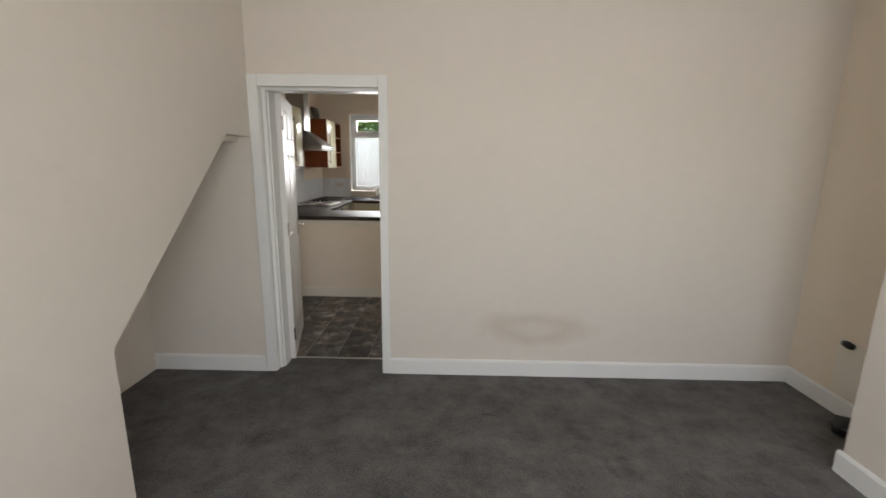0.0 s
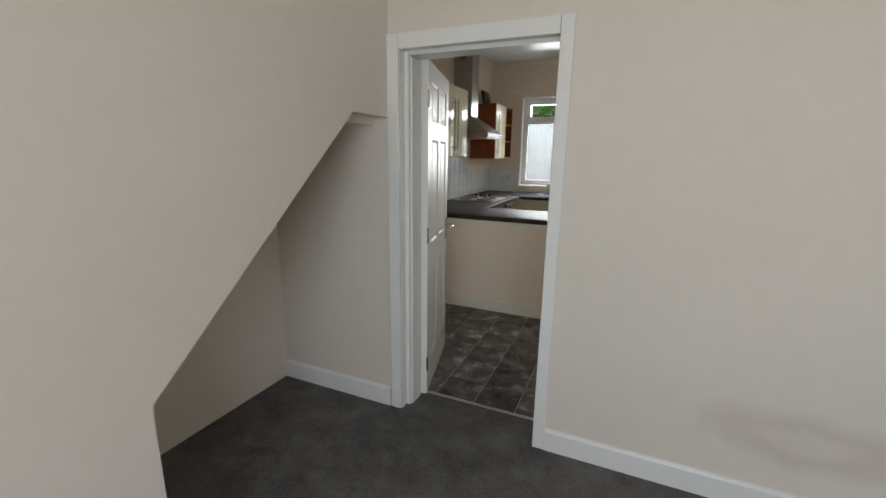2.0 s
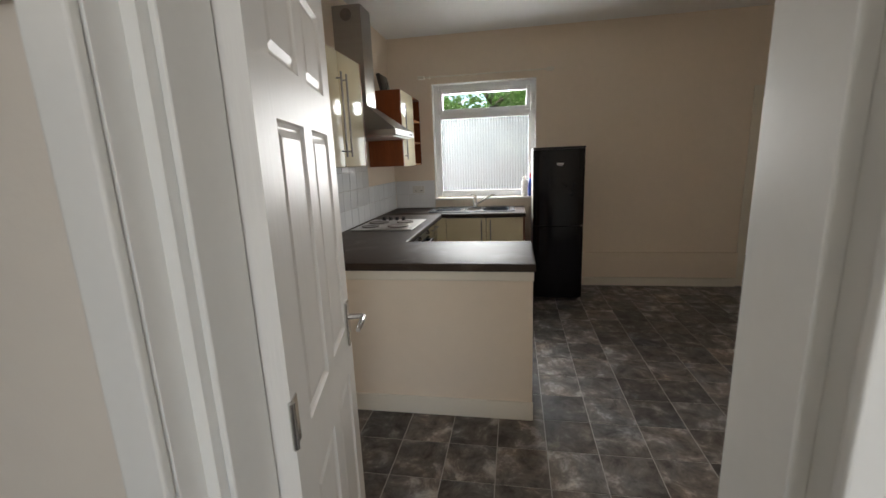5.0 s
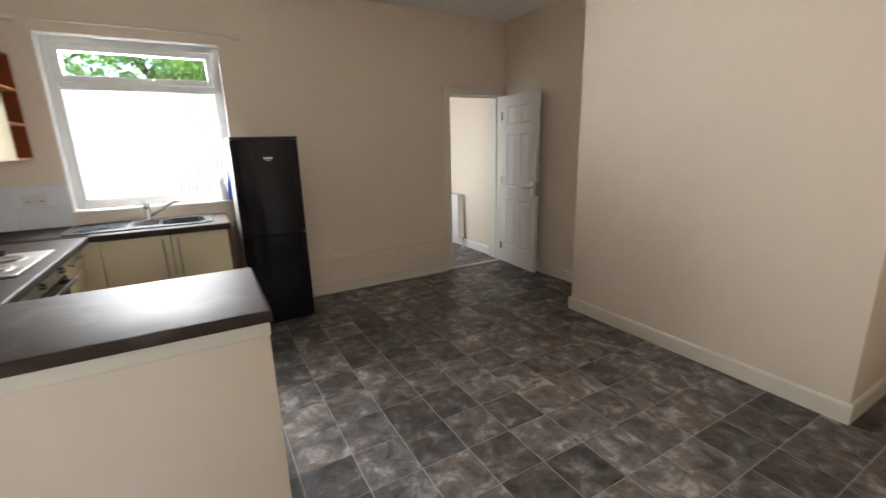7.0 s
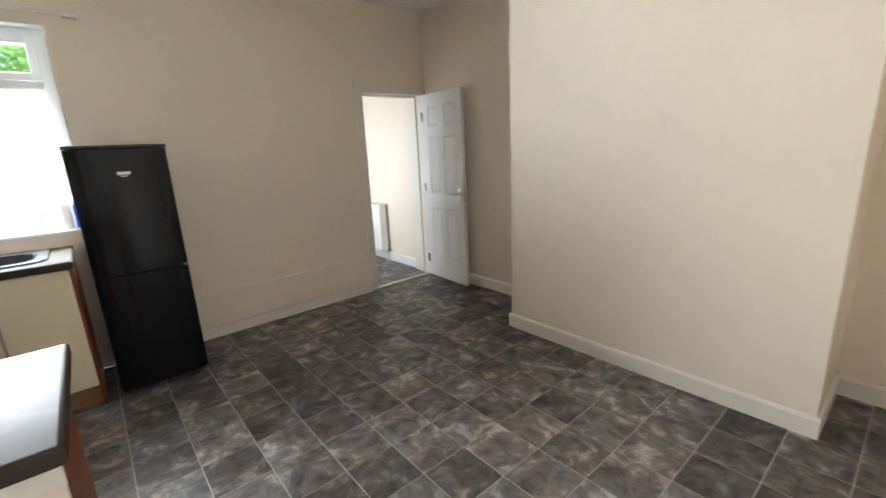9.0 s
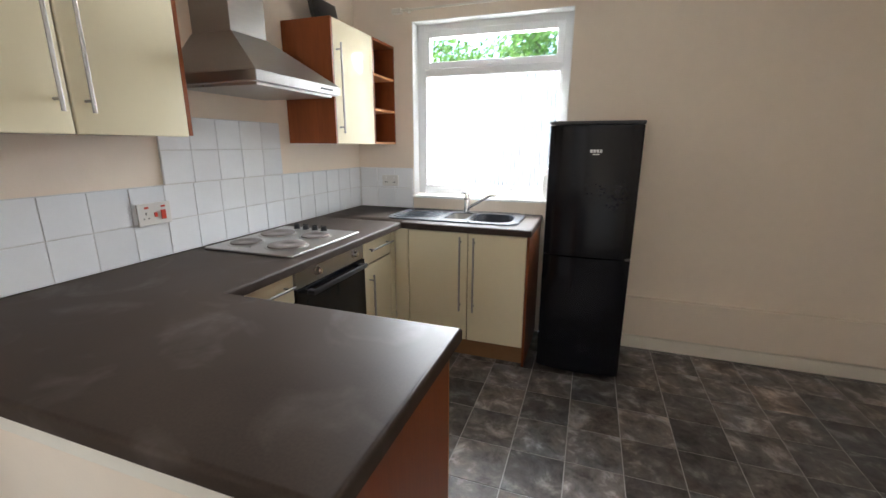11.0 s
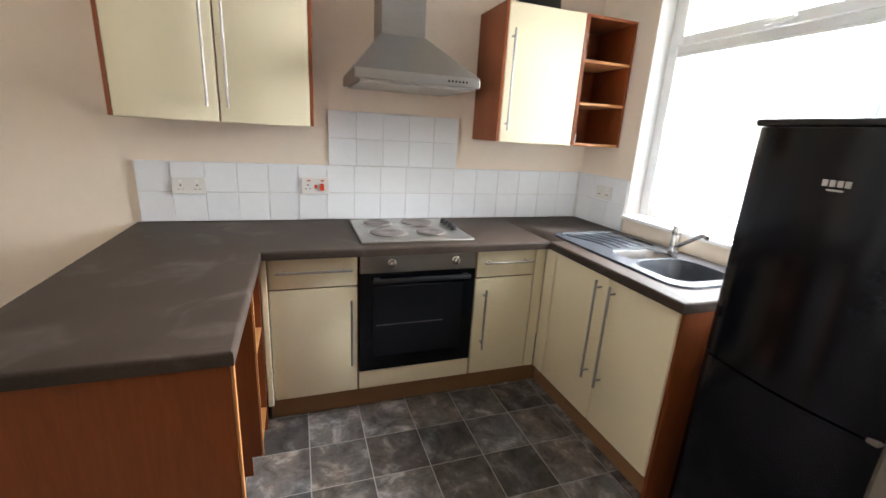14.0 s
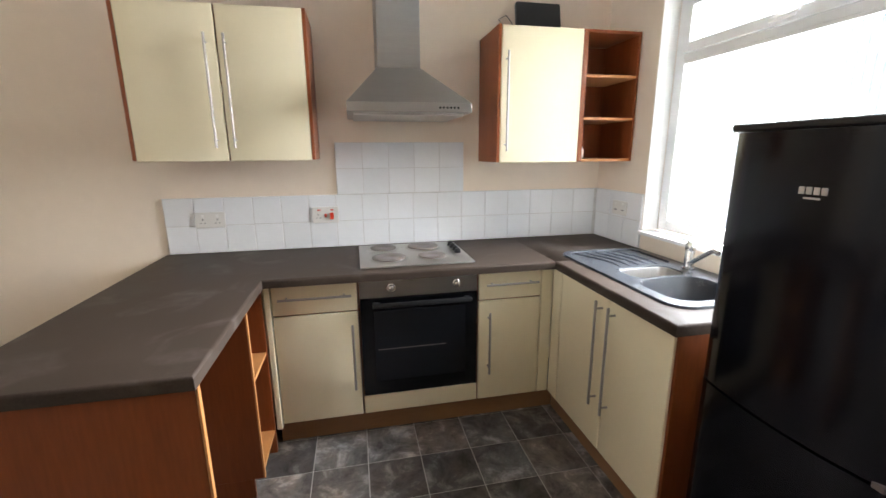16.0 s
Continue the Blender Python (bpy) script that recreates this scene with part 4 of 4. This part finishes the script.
# ---- hob ----
hob = thing("electric_hob", (0.32, -1.317, WT1), "stainless steel electric hob with four solid plates", "hob")
bm = box(0.064, 0.576, -1.608, -1.026, WT1 + 0.0005, WT1 + 0.011, 0.005, 3)
part("hob_plate", bm, M_hobsteel, hob, smooth=True)
for cx, cy, rr in ((0.19, -1.47, 0.074), (0.19, -1.238, 0.09), (0.425, -1.455, 0.09), (0.425, -1.225, 0.074)):
    h0 = WT1 + 0.0112
    ring = part("spill_ring", lathe((cx, cy, h0), [(rr + 0.014, 0), (rr + 0.01, 0.003), (rr + 0.002, 0.004)], 32), M_hobsteel, hob, smooth=True)
    part("hotplate", lathe((cx, cy, h0 + 0.0042), [(rr, 0), (rr, 0.005), (rr - 0.004, 0.007), (0.03, 0.0062), (0.028, 0.005)], 36), M_plate, hob, "dull brown cast hotplate", smooth=True)
for k in range(4):
    cx = 0.185 + k * 0.062
    bm = lathe((cx, -1.07, WT1 + 0.0112), [(0.019, 0), (0.019, 0.004), (0.016, 0.006), (0.015, 0.022), (0.011, 0.024)], 18)
    bm_box(bm, cx - 0.016, cx + 0.016, -1.073, -1.067, WT1 + 0.034, WT1 + 0.04, 0.001)
    part("knob", bm, M_black, hob, "black control knob", smooth=True)

# ---- cooker hood ----
hood = thing("cooker_hood", (0.25, -1.33, 1.63), "stainless steel chimney cooker hood", "cooker hood")
HY0, HY1 = -1.632, -1.03
canopy = bmesh.new()
lo = [canopy.verts.new(p) for p in ((0.003, HY0, 1.70), (0.5, HY0, 1.70), (0.5, HY1, 1.70), (0.003, HY1, 1.70))]
hi = [canopy.verts.new(p) for p in ((0.003, -1.467, 1.90), (0.235, -1.467, 1.90), (0.235, -1.238, 1.90), (0.003, -1.238, 1.90))]
for i in range(4):
    canopy.faces.new((lo[i], lo[(i + 1) % 4], hi[(i + 1) % 4], hi[i]))
canopy.faces.new(lo[::-1])
canopy.faces.new(hi)
bmesh.ops.recalc_face_normals(canopy, faces=canopy.faces)
part("canopy", canopy, M_steel, hood)
lip = part("lip", box(0.003, 0.5, HY0, HY1, 1.656, 1.6995, 0.003, 2), M_steel, hood)
part("filter", box(0.03, 0.47, HY0 + 0.03, HY1 - 0.03, 1.645, 1.6555), M_hobsteel, hood, "grease filter")
for k in range(6):
    part("button", rod((0.499, -1.19 + k * 0.018, 1.678), (0.5035, -1.19 + k * 0.018, 1.678), 0.0055, sides=10), M_black, lip, "small round push button")
chimney = box(0.003, 0.232, -1.465, -1.24, 1.9005, 2.64, 0.002)
chimney = part("chimney", chimney, M_steel, hood)
part("vent_outlet", lathe((0.115, -1.4652, 2.57), [(0.045, 0.0), (0.045, 0.008), (0.036, 0.01)], 24, "Y"), M_plate, chimney, "round side vent outlet", smooth=True)

# ---- wall cabinets ----
def wall_unit(y0, y1, z0, z1, depth, doors, label):
    ob = thing("wall_cabinet", (depth / 2, (y0 + y1) / 2, z0), label, "cabinet", "wall cabinets")
    part("body", box(0.003, depth - 0.022, y0 + 0.017, y1 - 0.017, z0, z1, 0.001), M_wood, ob, "cherry wood carcass")
    for a in (y0, y1 - 0.016):
        part("side_panel", box(0.003, depth - 0.001, a, a + 0.016, z0, z1, 0.001), M_wood, ob, "cherry wood side")
    for a, b, hy in doors:
        d = front("door", ob, "x", depth, a, b, z0 - 0.004, z1 - 0.002)
        bar_handle(d, (depth + 0.034, hy, z0 + 0.06), (depth + 0.034, hy, z0 + 0.565), (1, 0, 0))
    return ob


wall_unit(-2.626, -1.8, 1.436, 2.135, 0.318, [(-2.609, -2.206, -2.246), (-2.2, -1.817, -2.163)], "cream two-door wall cabinet with long steel handles")
wall_unit(-0.845, -0.345, 1.412, 2.11, 0.345, [(-0.828, -0.362, -0.80)], "cream single-door wall cabinet with cherry side")
sh = thing("open_wall_shelf", (0.17, -0.18, 1.41), "open cherry wood wall shelf beside the window", "shelf unit")
part("back_panel", box(0.003, 0.012, -0.328, -0.022, 1.426, 2.095), M_wood, sh)
for a in (-0.343, -0.02):
    part("side_panel", box(0.003, 0.335, a, a + 0.014, 1.41, 2.112, 0.001), M_wood, sh)
for z in (1.41, 1.64, 1.868, 2.096):
    part("shelf", box(0.013, 0.335, -0.3285, -0.0205, z, z + 0.0155, 0.001), M_edge if z < 2 else M_wood, sh)
cup = whole("small_bottle", lathe((0.27, -0.3, 1.4258), [(0.018, 0), (0.018, 0.05), (0.01, 0.06), (0.01, 0.07)], 14), M_white_plastic, "small white bottle on the open shelf", "bottle", smooth=True)

# things on top of the wall cabinet
flat = thing("black_flat_box", (0.17, -0.52, 2.111), "flat black electrical box leaning on the cabinet top", "box")
bm = box(0.10, 0.135, -0.66, -0.39, 2.112, 2.30, 0.006, 2)
bmesh.ops.rotate(bm, cent=(0.1, -0.52, 2.112), matrix=Matrix.Rotation(radians(-12), 3, "Y"), verts=bm.verts[:])
part("casing", bm, M_black, flat, smooth=True)
whole("loose_cable", tube([(0.2, -0.78, 2.1145), (0.19, -0.76, 2.13), (0.2, -0.8, 2.17), (0.21, -0.76, 2.19), (0.19, -0.72, 2.16), (0.17, -0.7, 2.12), (0.15, -0.67, 2.1145)], 0.0025, 6), M_black,
      "loop of thin dark cable on the cabinet", "cable", smooth=True)
whole("red_plug", box(0.2, 0.24, -0.38, -0.3, 2.1125, 2.135, 0.008, 2), M_pink, "small reddish plastic object on the shelf top", "plug", smooth=True)

# ---- fridge freezer ----
fridge = thing("fridge_freezer", (1.805, -0.33, 0), "black freestanding fridge freezer with bowed doors", "fridge freezer")
FB = -0.535
part("body", box(1.567, 2.052, FB, -0.05, 0.03, 1.515, 0.004), M_fridge_side, fridge, "grey painted cabinet sides")
part("top_cover", box(1.564, 2.055, FB - 0.048, -0.055, 1.5155, 1.535, 0.005, 2), M_black, fridge, "black plastic top cover")


def bowed(z0, z1):
    """A door whose face bows outwards."""
    bm = bmesh.new()
    n = 14
    cols = []
    for k in range(n + 1):
        u = k / n
        x = 1.566 + u * 0.487
        y = FB - 0.035 - 0.03 * (1 - (2 * u - 1) ** 2)
        if k in (0, n):
            y += 0.012
        cols.append([bm.verts.new((x, FB - 0.002, z0)), bm.verts.new((x, y, z0)), bm.verts.new((x, y, z1)), bm.verts.new((x, FB - 0.002, z1))])
    for a, b in zip(cols, cols[1:]):
        for i in range(4):
            bm.faces.new((a[i], b[i], b[(i + 1) % 4], a[(i + 1) % 4]))
    bm.faces.new(cols[0])
    bm.faces.new(cols[-1][::-1])
    bmesh.ops.recalc_face_normals(bm, faces=bm.faces)
    return bm


fd = part("fridge_door", bowed(0.775, 1.512), M_fridge, fridge, "glossy black upper door", smooth=True)
part("freezer_door", bowed(0.035, 0.767), M_fridge, fridge, "glossy black lower door", smooth=True)
part("door_gap", box(1.575, 2.035, FB - 0.03, FB - 0.001, 0.7675, 0.7745), M_dark, fridge)
for k in range(4):
    part("badge", box(1.787 + k * 0.0165, 1.800 + k * 0.0165, FB - 0.0672, FB - 0.064, 1.366, 1.383, 0.001), M_logo, fd, "small silver badge")
part("badge", box(1.80, 1.836, FB - 0.0668, FB - 0.064, 1.355, 1.3595), M_logo, fd)
part("hinge_cap", box(2.025, 2.05, FB - 0.04, FB - 0.0, 0.764, 0.779, 0.002), M_plate, fridge, "pale hinge cover")
part("hinge_cap", box(1.568, 1.59, FB - 0.045, FB - 0.004, 1.5128, 1.5152), M_logo, fridge, "pale hinge cover")
for xx in (1.59, 2.02):
    for yy in (-0.5, -0.1):
        part("foot", lathe((xx, yy, 0.0005), [(0.018, 0), (0.018, 0.012), (0.008, 0.014), (0.008, 0.03)], 12), M_black, fridge)

# ---- things on the window sill ----
b1 = thing("cleaning_bottle", (1.5, 0.03, 1.0205), "white plastic bottle on the window sill", "bottle")
part("body", lathe((1.5, 0.035, 1.0208), [(0.032, 0), (0.034, 0.01), (0.034, 0.15), (0.026, 0.18), (0.013, 0.19), (0.013, 0.2)], 18), M_white_plastic, b1, smooth=True)
part("cap", lathe((1.5, 0.035, 1.221), [(0.016, 0), (0.016, 0.02), (0.012, 0.024)], 14), M_white_plastic, b1, smooth=True)
b2 = thing("cleaning_bottle", (1.565, 0.04, 1.0205), "slim blue bottle with a pink cap on the sill", "bottle")
part("body", lathe((1.567, 0.04, 1.0208), [(0.026, 0), (0.028, 0.01), (0.028, 0.14), (0.018, 0.18), (0.012, 0.2)], 18), M_blue, b2, smooth=True)
part("cap", lathe((1.567, 0.04, 1.221), [(0.014, 0), (0.014, 0.03), (0.008, 0.055)], 14), M_pink, b2, "pink nozzle cap", smooth=True)

# ---- sockets ----
def socket_plate(y0, y1, z0, z1, red, label):
    ob = thing("wall_socket", (0.02, (y0 + y1) / 2, z0), label, "socket")
    part("plate", box(0.0135, 0.0235, y0, y1, z0, z1, 0.003, 2), M_socket, ob)
    f = 0.0236
    def pins(yc, zc):
        bm = bmesh.new()
        bm_box(bm, f, f + 0.0006, yc - 0.003, yc + 0.003, zc + 0.006, zc + 0.015)
        bm_box(bm, f, f + 0.0006, yc - 0.014, yc - 0.007, zc - 0.012, zc - 0.008)
        bm_box(bm, f, f + 0.0006, yc + 0.007, yc + 0.014, zc - 0.012, zc - 0.008)
        part("pin_holes", bm, M_dark, ob)
    if red:
        pins(y0 + 0.035, z0 + 0.042)
        part("rocker_switch", box(f, f + 0.005, y0 + 0.07, y0 + 0.083, z0 + 0.035, z0 + 0.055, 0.001), M_red, ob, "red rocker switch")
        part("rocker_switch", box(f, f + 0.006, y0 + 0.1, y0 + 0.122, z0 + 0.022, z0 + 0.062, 0.002), M_red, ob, "large red cooker switch")
        for yy in (y0 + 0.03, y0 + 0.105):
            part("neon", box(f, f + 0.002, yy, yy + 0.018, z0 + 0.074, z0 + 0.082), M_red, ob, "small red neon")
    else:
        for yc in (y0 + 0.04, y0 + 0.116):
            pins(yc, z0 + 0.036)
            part("rocker_switch", box(f, f + 0.004, yc - 0.006, yc + 0.006, z0 + 0.06, z0 + 0.075, 0.001), M_white_plastic, ob)
    return ob


socket_plate(-2.498, -2.342, 1.06, 1.147, False, "white double wall socket on the tiles")
socket_plate(-1.866, -1.716, 1.062, 1.158, True, "white cooker control socket with red switches")
s3 = thing("wall_socket", (0.3, -0.02, 1.09), "white double wall socket beside the window", "socket")
part("plate", box(0.215, 0.355, -0.0225, -0.0135, 1.085, 1.17, 0.003, 2), M_socket, s3)
for xx in (0.25, 0.32):
    part("pin_holes", box(xx - 0.012, xx + 0.012, -0.0232, -0.0226, 1.112, 1.117), M_dark, s3)
    part("rocker_switch", box(xx - 0.006, xx + 0.006, -0.0266, -0.0226, 1.145, 1.158, 0.001), M_white_plastic, s3)

# ---- ceiling lamp ----
lamp = thing("ceiling_lamp", (1.0, -1.95, 2.6), "bare bulb in a white ceiling lampholder", "ceiling lamp")
part("ceiling_rose", lathe((1.0, -1.95, 2.735), [(0.03, 0), (0.05, 0.015), (0.05, 0.034)], 20), M_white_plastic, lamp, smooth=True)
part("lampholder", lathe((1.0, -1.95, 2.685), [(0.018, 0), (0.02, 0.005), (0.02, 0.045), (0.026, 0.05)], 16), M_white_plastic, lamp, smooth=True)
part("bulb", lathe((1.0, -1.95, 2.59), [(0.004, 0), (0.02, 0.006), (0.03, 0.025), (0.03, 0.045), (0.018, 0.075), (0.014, 0.0945)], 18), M_bulb, lamp, "clear glass bulb", smooth=True)

# ---- black bag by the wall behind the peninsula ----
bag = bmesh.new()
bmesh.ops.create_icosphere(bag, subdivisions=4, radius=1.0)
for v in bag.verts:
    n = noise.noise(v.co * 1.6) * 0.22 + noise.noise(v.co * 4.5) * 0.09
    v.co *= 1 + n
    v.co = Vector((v.co.x * 0.17, v.co.y * 0.2, max(v.co.z, -0.72) * 0.24))
zmin = min(v.co.z for v in bag.verts)
bmesh.ops.translate(bag, verts=bag.verts[:], vec=(0.235, -3.86, 0.001 - zmin))
bagob = whole("rubbish_bag", bag, M_bin, "full black rubbish bag against the wall", "bag", smooth=True)

# ---- living room corner ----
hole = thing("wall_outlet", (4.58, -4.78, 0.4), "broken-out black cable hole in a filled wall patch", "outlet")
part("filled_patch", box(4.580, 4.5838, -4.99, -4.72, 0.13, 0.475, 0.0005), M_trim, hole, "roughly filled plaster patch")
bm = bmesh.new()
bmesh.ops.create_icosphere(bm, subdivisions=3, radius=1.0)
for v in bm.verts:
    v.co *= 1 + 0.3 * noise.noise(v.co * 2.3)
    v.co = Vector((v.co.x * 0.022, v.co.y * 0.042, v.co.z * 0.022))
bmesh.ops.translate(bm, verts=bm.verts[:], vec=(4.573, -4.785, 0.452))
part("cable_stub", bm, M_black, hole, "taped black cable ends", smooth=True)
bm = bmesh.new()
bmesh.ops.create_icosphere(bm, subdivisions=3, radius=1.0)
for v in bm.verts:
    v.co *= 1 + 0.35 * noise.noise(v.co * 2.1 + Vector((4, 1, 2)))
    v.co = Vector((v.co.x * 0.06, v.co.y * 0.075, max(v.co.z, -0.6) * 0.06))
zmin = min(v.co.z for v in bm.verts)
bmesh.ops.translate(bm, verts=bm.verts[:], vec=(4.44, -5.0, 0.0008 - zmin))
whole("cable_coil", bm, M_black, "black bundle of cable lying on the carpet", "cable", smooth=True)
whole("loose_wire", tube([(4.56, -4.79, 0.125), (4.545, -4.82, 0.14), (4.55, -4.86, 0.13), (4.54, -4.9, 0.12), (4.555, -4.93, 0.1)], 0.003, 6), M_white_plastic, "thin pale wire hanging above the skirting", "wire", smooth=True)

# ---- outside: yard, brick wall, trees ----
structure("ground", M_grass, "rough garden grass", "ground", (-120, 120, 2.5, 160, -0.32, -0.22), (-120, -0.25, OUT + 0.02, 2.5, -0.32, -0.22))
structure("pavement_yard", M_paving, "pale concrete back yard", "yard", (-3.5, 2.85, OUT + 0.01, 4.6, -0.22, -0.14))
front_ground = structure("ground_front", M_paving, "pavement in front of the house", "ground", (-120, 120, -120, -8.55, -0.32, -0.22))

wall = tagged(structure("garden_wall", M_mortar, "red brick garden wall behind the yard", "wall", (-3.5, 4.4, 4.62, 4.80, -0.22, 1.5)), kind="structure")


def tree(base, height, spread, seed, label):
    rnd = random.Random(seed)
    ob = thing("tree", base, label, "tree", "garden trees")
    bx, by, bz = base
    bm = tube([(bx, by, bz), (bx + 0.05, by, bz + height * 0.25), (bx - 0.04, by + 0.05, bz + height * 0.5), (bx + 0.02, by, bz + height * 0.8)], [0.2, 0.16, 0.12, 0.04], 10)
    clumps = []
    for k in range(16):
        a, h = rnd.uniform(0, 6.28), rnd.uniform(0.25, 0.75)
        tip = Vector((bx + math.cos(a) * spread * rnd.uniform(0.5, 0.95), by + math.sin(a) * spread * rnd.uniform(0.5, 0.95), bz + height * min(0.98, h + rnd.uniform(0.02, 0.28))))
        start = Vector((bx, by, bz + height * h))
        mid = (start + tip) / 2 + Vector((0, 0, 0.15))
        tube([start, mid, tip], [0.055, 0.035, 0.012], 6, bm)
        clumps += [tip, mid, (tip + mid) / 2]
    part("trunk", bm, M_bark, ob, smooth=True)
    verts, faces = [], []
    for c in clumps:
        rad = rnd.uniform(0.45, 0.9) * spread * 0.42
        for _ in range(150):
            d = Vector((rnd.gauss(0, 1), rnd.gauss(0, 1), rnd.gauss(0, 0.8))).normalized() * rad * rnd.random() ** 0.4
            p = c + d
            n = Vector((rnd.gauss(0, 1), rnd.gauss(0, 1), rnd.gauss(0.6, 1))).normalized()
            u = n.orthogonal().normalized()
            w = n.cross(u)
            ln, wd = rnd.uniform(0.05, 0.1), rnd.uniform(0.03, 0.05)
            i = len(verts)
            q = p - Vector(base)
            verts += [q - u * ln, q + w * wd, q + u * ln, q - w * wd]
            faces.append((i, i + 1, i + 2, i + 3))
    me = bpy.data.meshes.new("crown")
    me.from_pydata([tuple(v) for v in verts], [], faces)
    me.materials.append(M_leaf)
    crown = new("crown", me)
    crown.parent = ob
    return ob


tree((0.7, 8.6, -0.22), 4.6, 2.2, 3, "leafy green garden tree beyond the wall")
tree((2.6, 9.0, -0.22), 5.8, 2.5, 5, "leafy green garden tree beyond the wall")
tree((5.6, 8.4, -0.22), 5.0, 2.2, 9, "leafy green garden tree beyond the wall")
tree((-1.5, 8.8, -0.22), 4.5, 2.0, 23, "leafy green garden tree beyond the wall")
tree((-4.2, 9.6, -0.22), 4.1, 2.0, 31, "leafy green garden tree beyond the wall")
tree((2.4, 12.0, -0.22), 6.4, 2.8, 17, "tall leafy tree at the garden end")

# ---- pieces: bricks, wall tiles, floor tiles ----
def share(name, bm, mat):
    me = bpy.data.meshes.new(name)
    bm.to_mesh(me)
    bm.free()
    me.materials.append(mat)
    return me


def piece(name, me, loc, parent, turn=None):
    ob = new(name, me)
    ob.parent = parent
    ob.location = loc
    if turn is not None:
        ob.rotation_euler = turn
    return ob


brick_mesh = share("brick", box(-0.105, 0.105, -0.008, 0.008, -0.031, 0.031), M_brick)
for row in range(20):
    for k in range(13):
        x = -0.75 + k * 0.225 + (0.1125 if row % 2 else 0)
        piece("brick", brick_mesh, (x, 4.617, -0.1 + row * 0.075), wall)

# glazed tiles behind the worktop
splash = structure("splashback", M_grout, "white square glazed splashback tiles", "splashback", (0.0015, 0.0092, -2.655, -0.006, WT1 + 0.001, 1.228), (0.0015, 0.0092, -1.716, -0.944, 1.2285, 1.528), (0.0115, 0.479, -0.0092, -0.0015, WT1 + 0.001, 1.228))
TP = 0.1545
tile_x = share("tile", box(-0.0035, 0.0035, -0.0755, 0.0755, -0.0765, 0.0765, 0.0012), M_tile)
tile_top = share("tile_upper", box(-0.0035, 0.0035, -0.0758, 0.0758, -0.0732, 0.0732, 0.0012), M_tile)
tile_y = share("tile_return", box(-0.0755, 0.0755, -0.0035, 0.0035, -0.0765, 0.0765, 0.0012), M_tile)
rnd = random.Random(8)
def jog():
    return rnd.uniform(-0.0009, 0.0009)
for row in range(2):
    z = WT1 + 0.0795 + row * 0.157
    for k in range(17):
        y = -2.655 + TP * (k + 0.5)
        if y < -0.06:
            piece("tile", tile_x, (0.0093 + jog(), y, z), splash, (0, jog() * 6, jog() * 6))
    for k in range(3):
        piece("tile", tile_y, (0.09 + k * TP, -0.0093 + jog(), z), splash, (jog() * 6, 0, jog() * 6))
for row in range(2):
    for k in range(5):
        piece("tile", tile_top, (0.0093 + jog(), -1.716 + TP * (k + 0.5), 1.3035 + row * 0.1495), splash, (0, jog() * 6, jog() * 6))

# vinyl floor: slate-effect squares with pale joints
floor = structure("floor_kitchen", M_joint, "dark slate-effect square tiles with pale joints", "floor", (0.0, 4.585, -4.17, 0.0, -0.12, -0.0015), (3.0, 4.8, 0.0, 2.3, -0.12, -0.0015))
PX, PY, GX, GY = 0.25, 0.2565, 0.796, -0.85
tile_floor = share("floor_tile", box(-PX / 2 + 0.0024, PX / 2 - 0.0024, -PY / 2 + 0.0024, PY / 2 - 0.0024, -0.006, 0.0), M_slate)
cut = {}
def floor_piece(x0, x1, y0, y1):
    w, d = x1 - x0, y1 - y0
    key = (round(w, 3), round(d, 3))
    if key == (PX, round(PY, 3)):
        me = tile_floor
    else:
        if key not in cut:
            cut[key] = share("floor_tile_cut", box(-w / 2 + 0.0024, w / 2 - 0.0024, -d / 2 + 0.0024, d / 2 - 0.0024, -0.006, 0.0), M_slate)
        me = cut[key]
    piece("floor_tile", me, ((x0 + x1) / 2, (y0 + y1) / 2, 0.0), floor)


def covered(x, y):
    return (x < 0.42 and y > -2.55) or (x < 1.4 and y > -0.42) or (x < 0.8 and -2.58 < y < -2.2) or (x > 4.09 and -3.45 < y < -1.7)


def lay(x_lo, x_hi, y_lo, y_hi):
    i0, i1 = math.floor((x_lo - GX) / PX), math.ceil((x_hi - GX) / PX)
    j0, j1 = math.floor((y_lo - GY) / PY), math.ceil((y_hi - GY) / PY)
    for i in range(i0, i1):
        for j in range(j0, j1):
            x0, x1 = max(GX + i * PX, x_lo), min(GX + (i + 1) * PX, x_hi)
            y0, y1 = max(GY + j * PY, y_lo), min(GY + (j + 1) * PY, y_hi)
            if x1 - x0 > 0.012 and y1 - y0 > 0.012 and not covered((x0 + x1) / 2, (y0 + y1) / 2):
                floor_piece(x0, x1, y0, y1)


lay(0.002, 4.583, -4.16, -0.002)
lay(3.81, 4.52, 0.05, OUT)
lay(3.105, 4.562, OUT, 2.295)
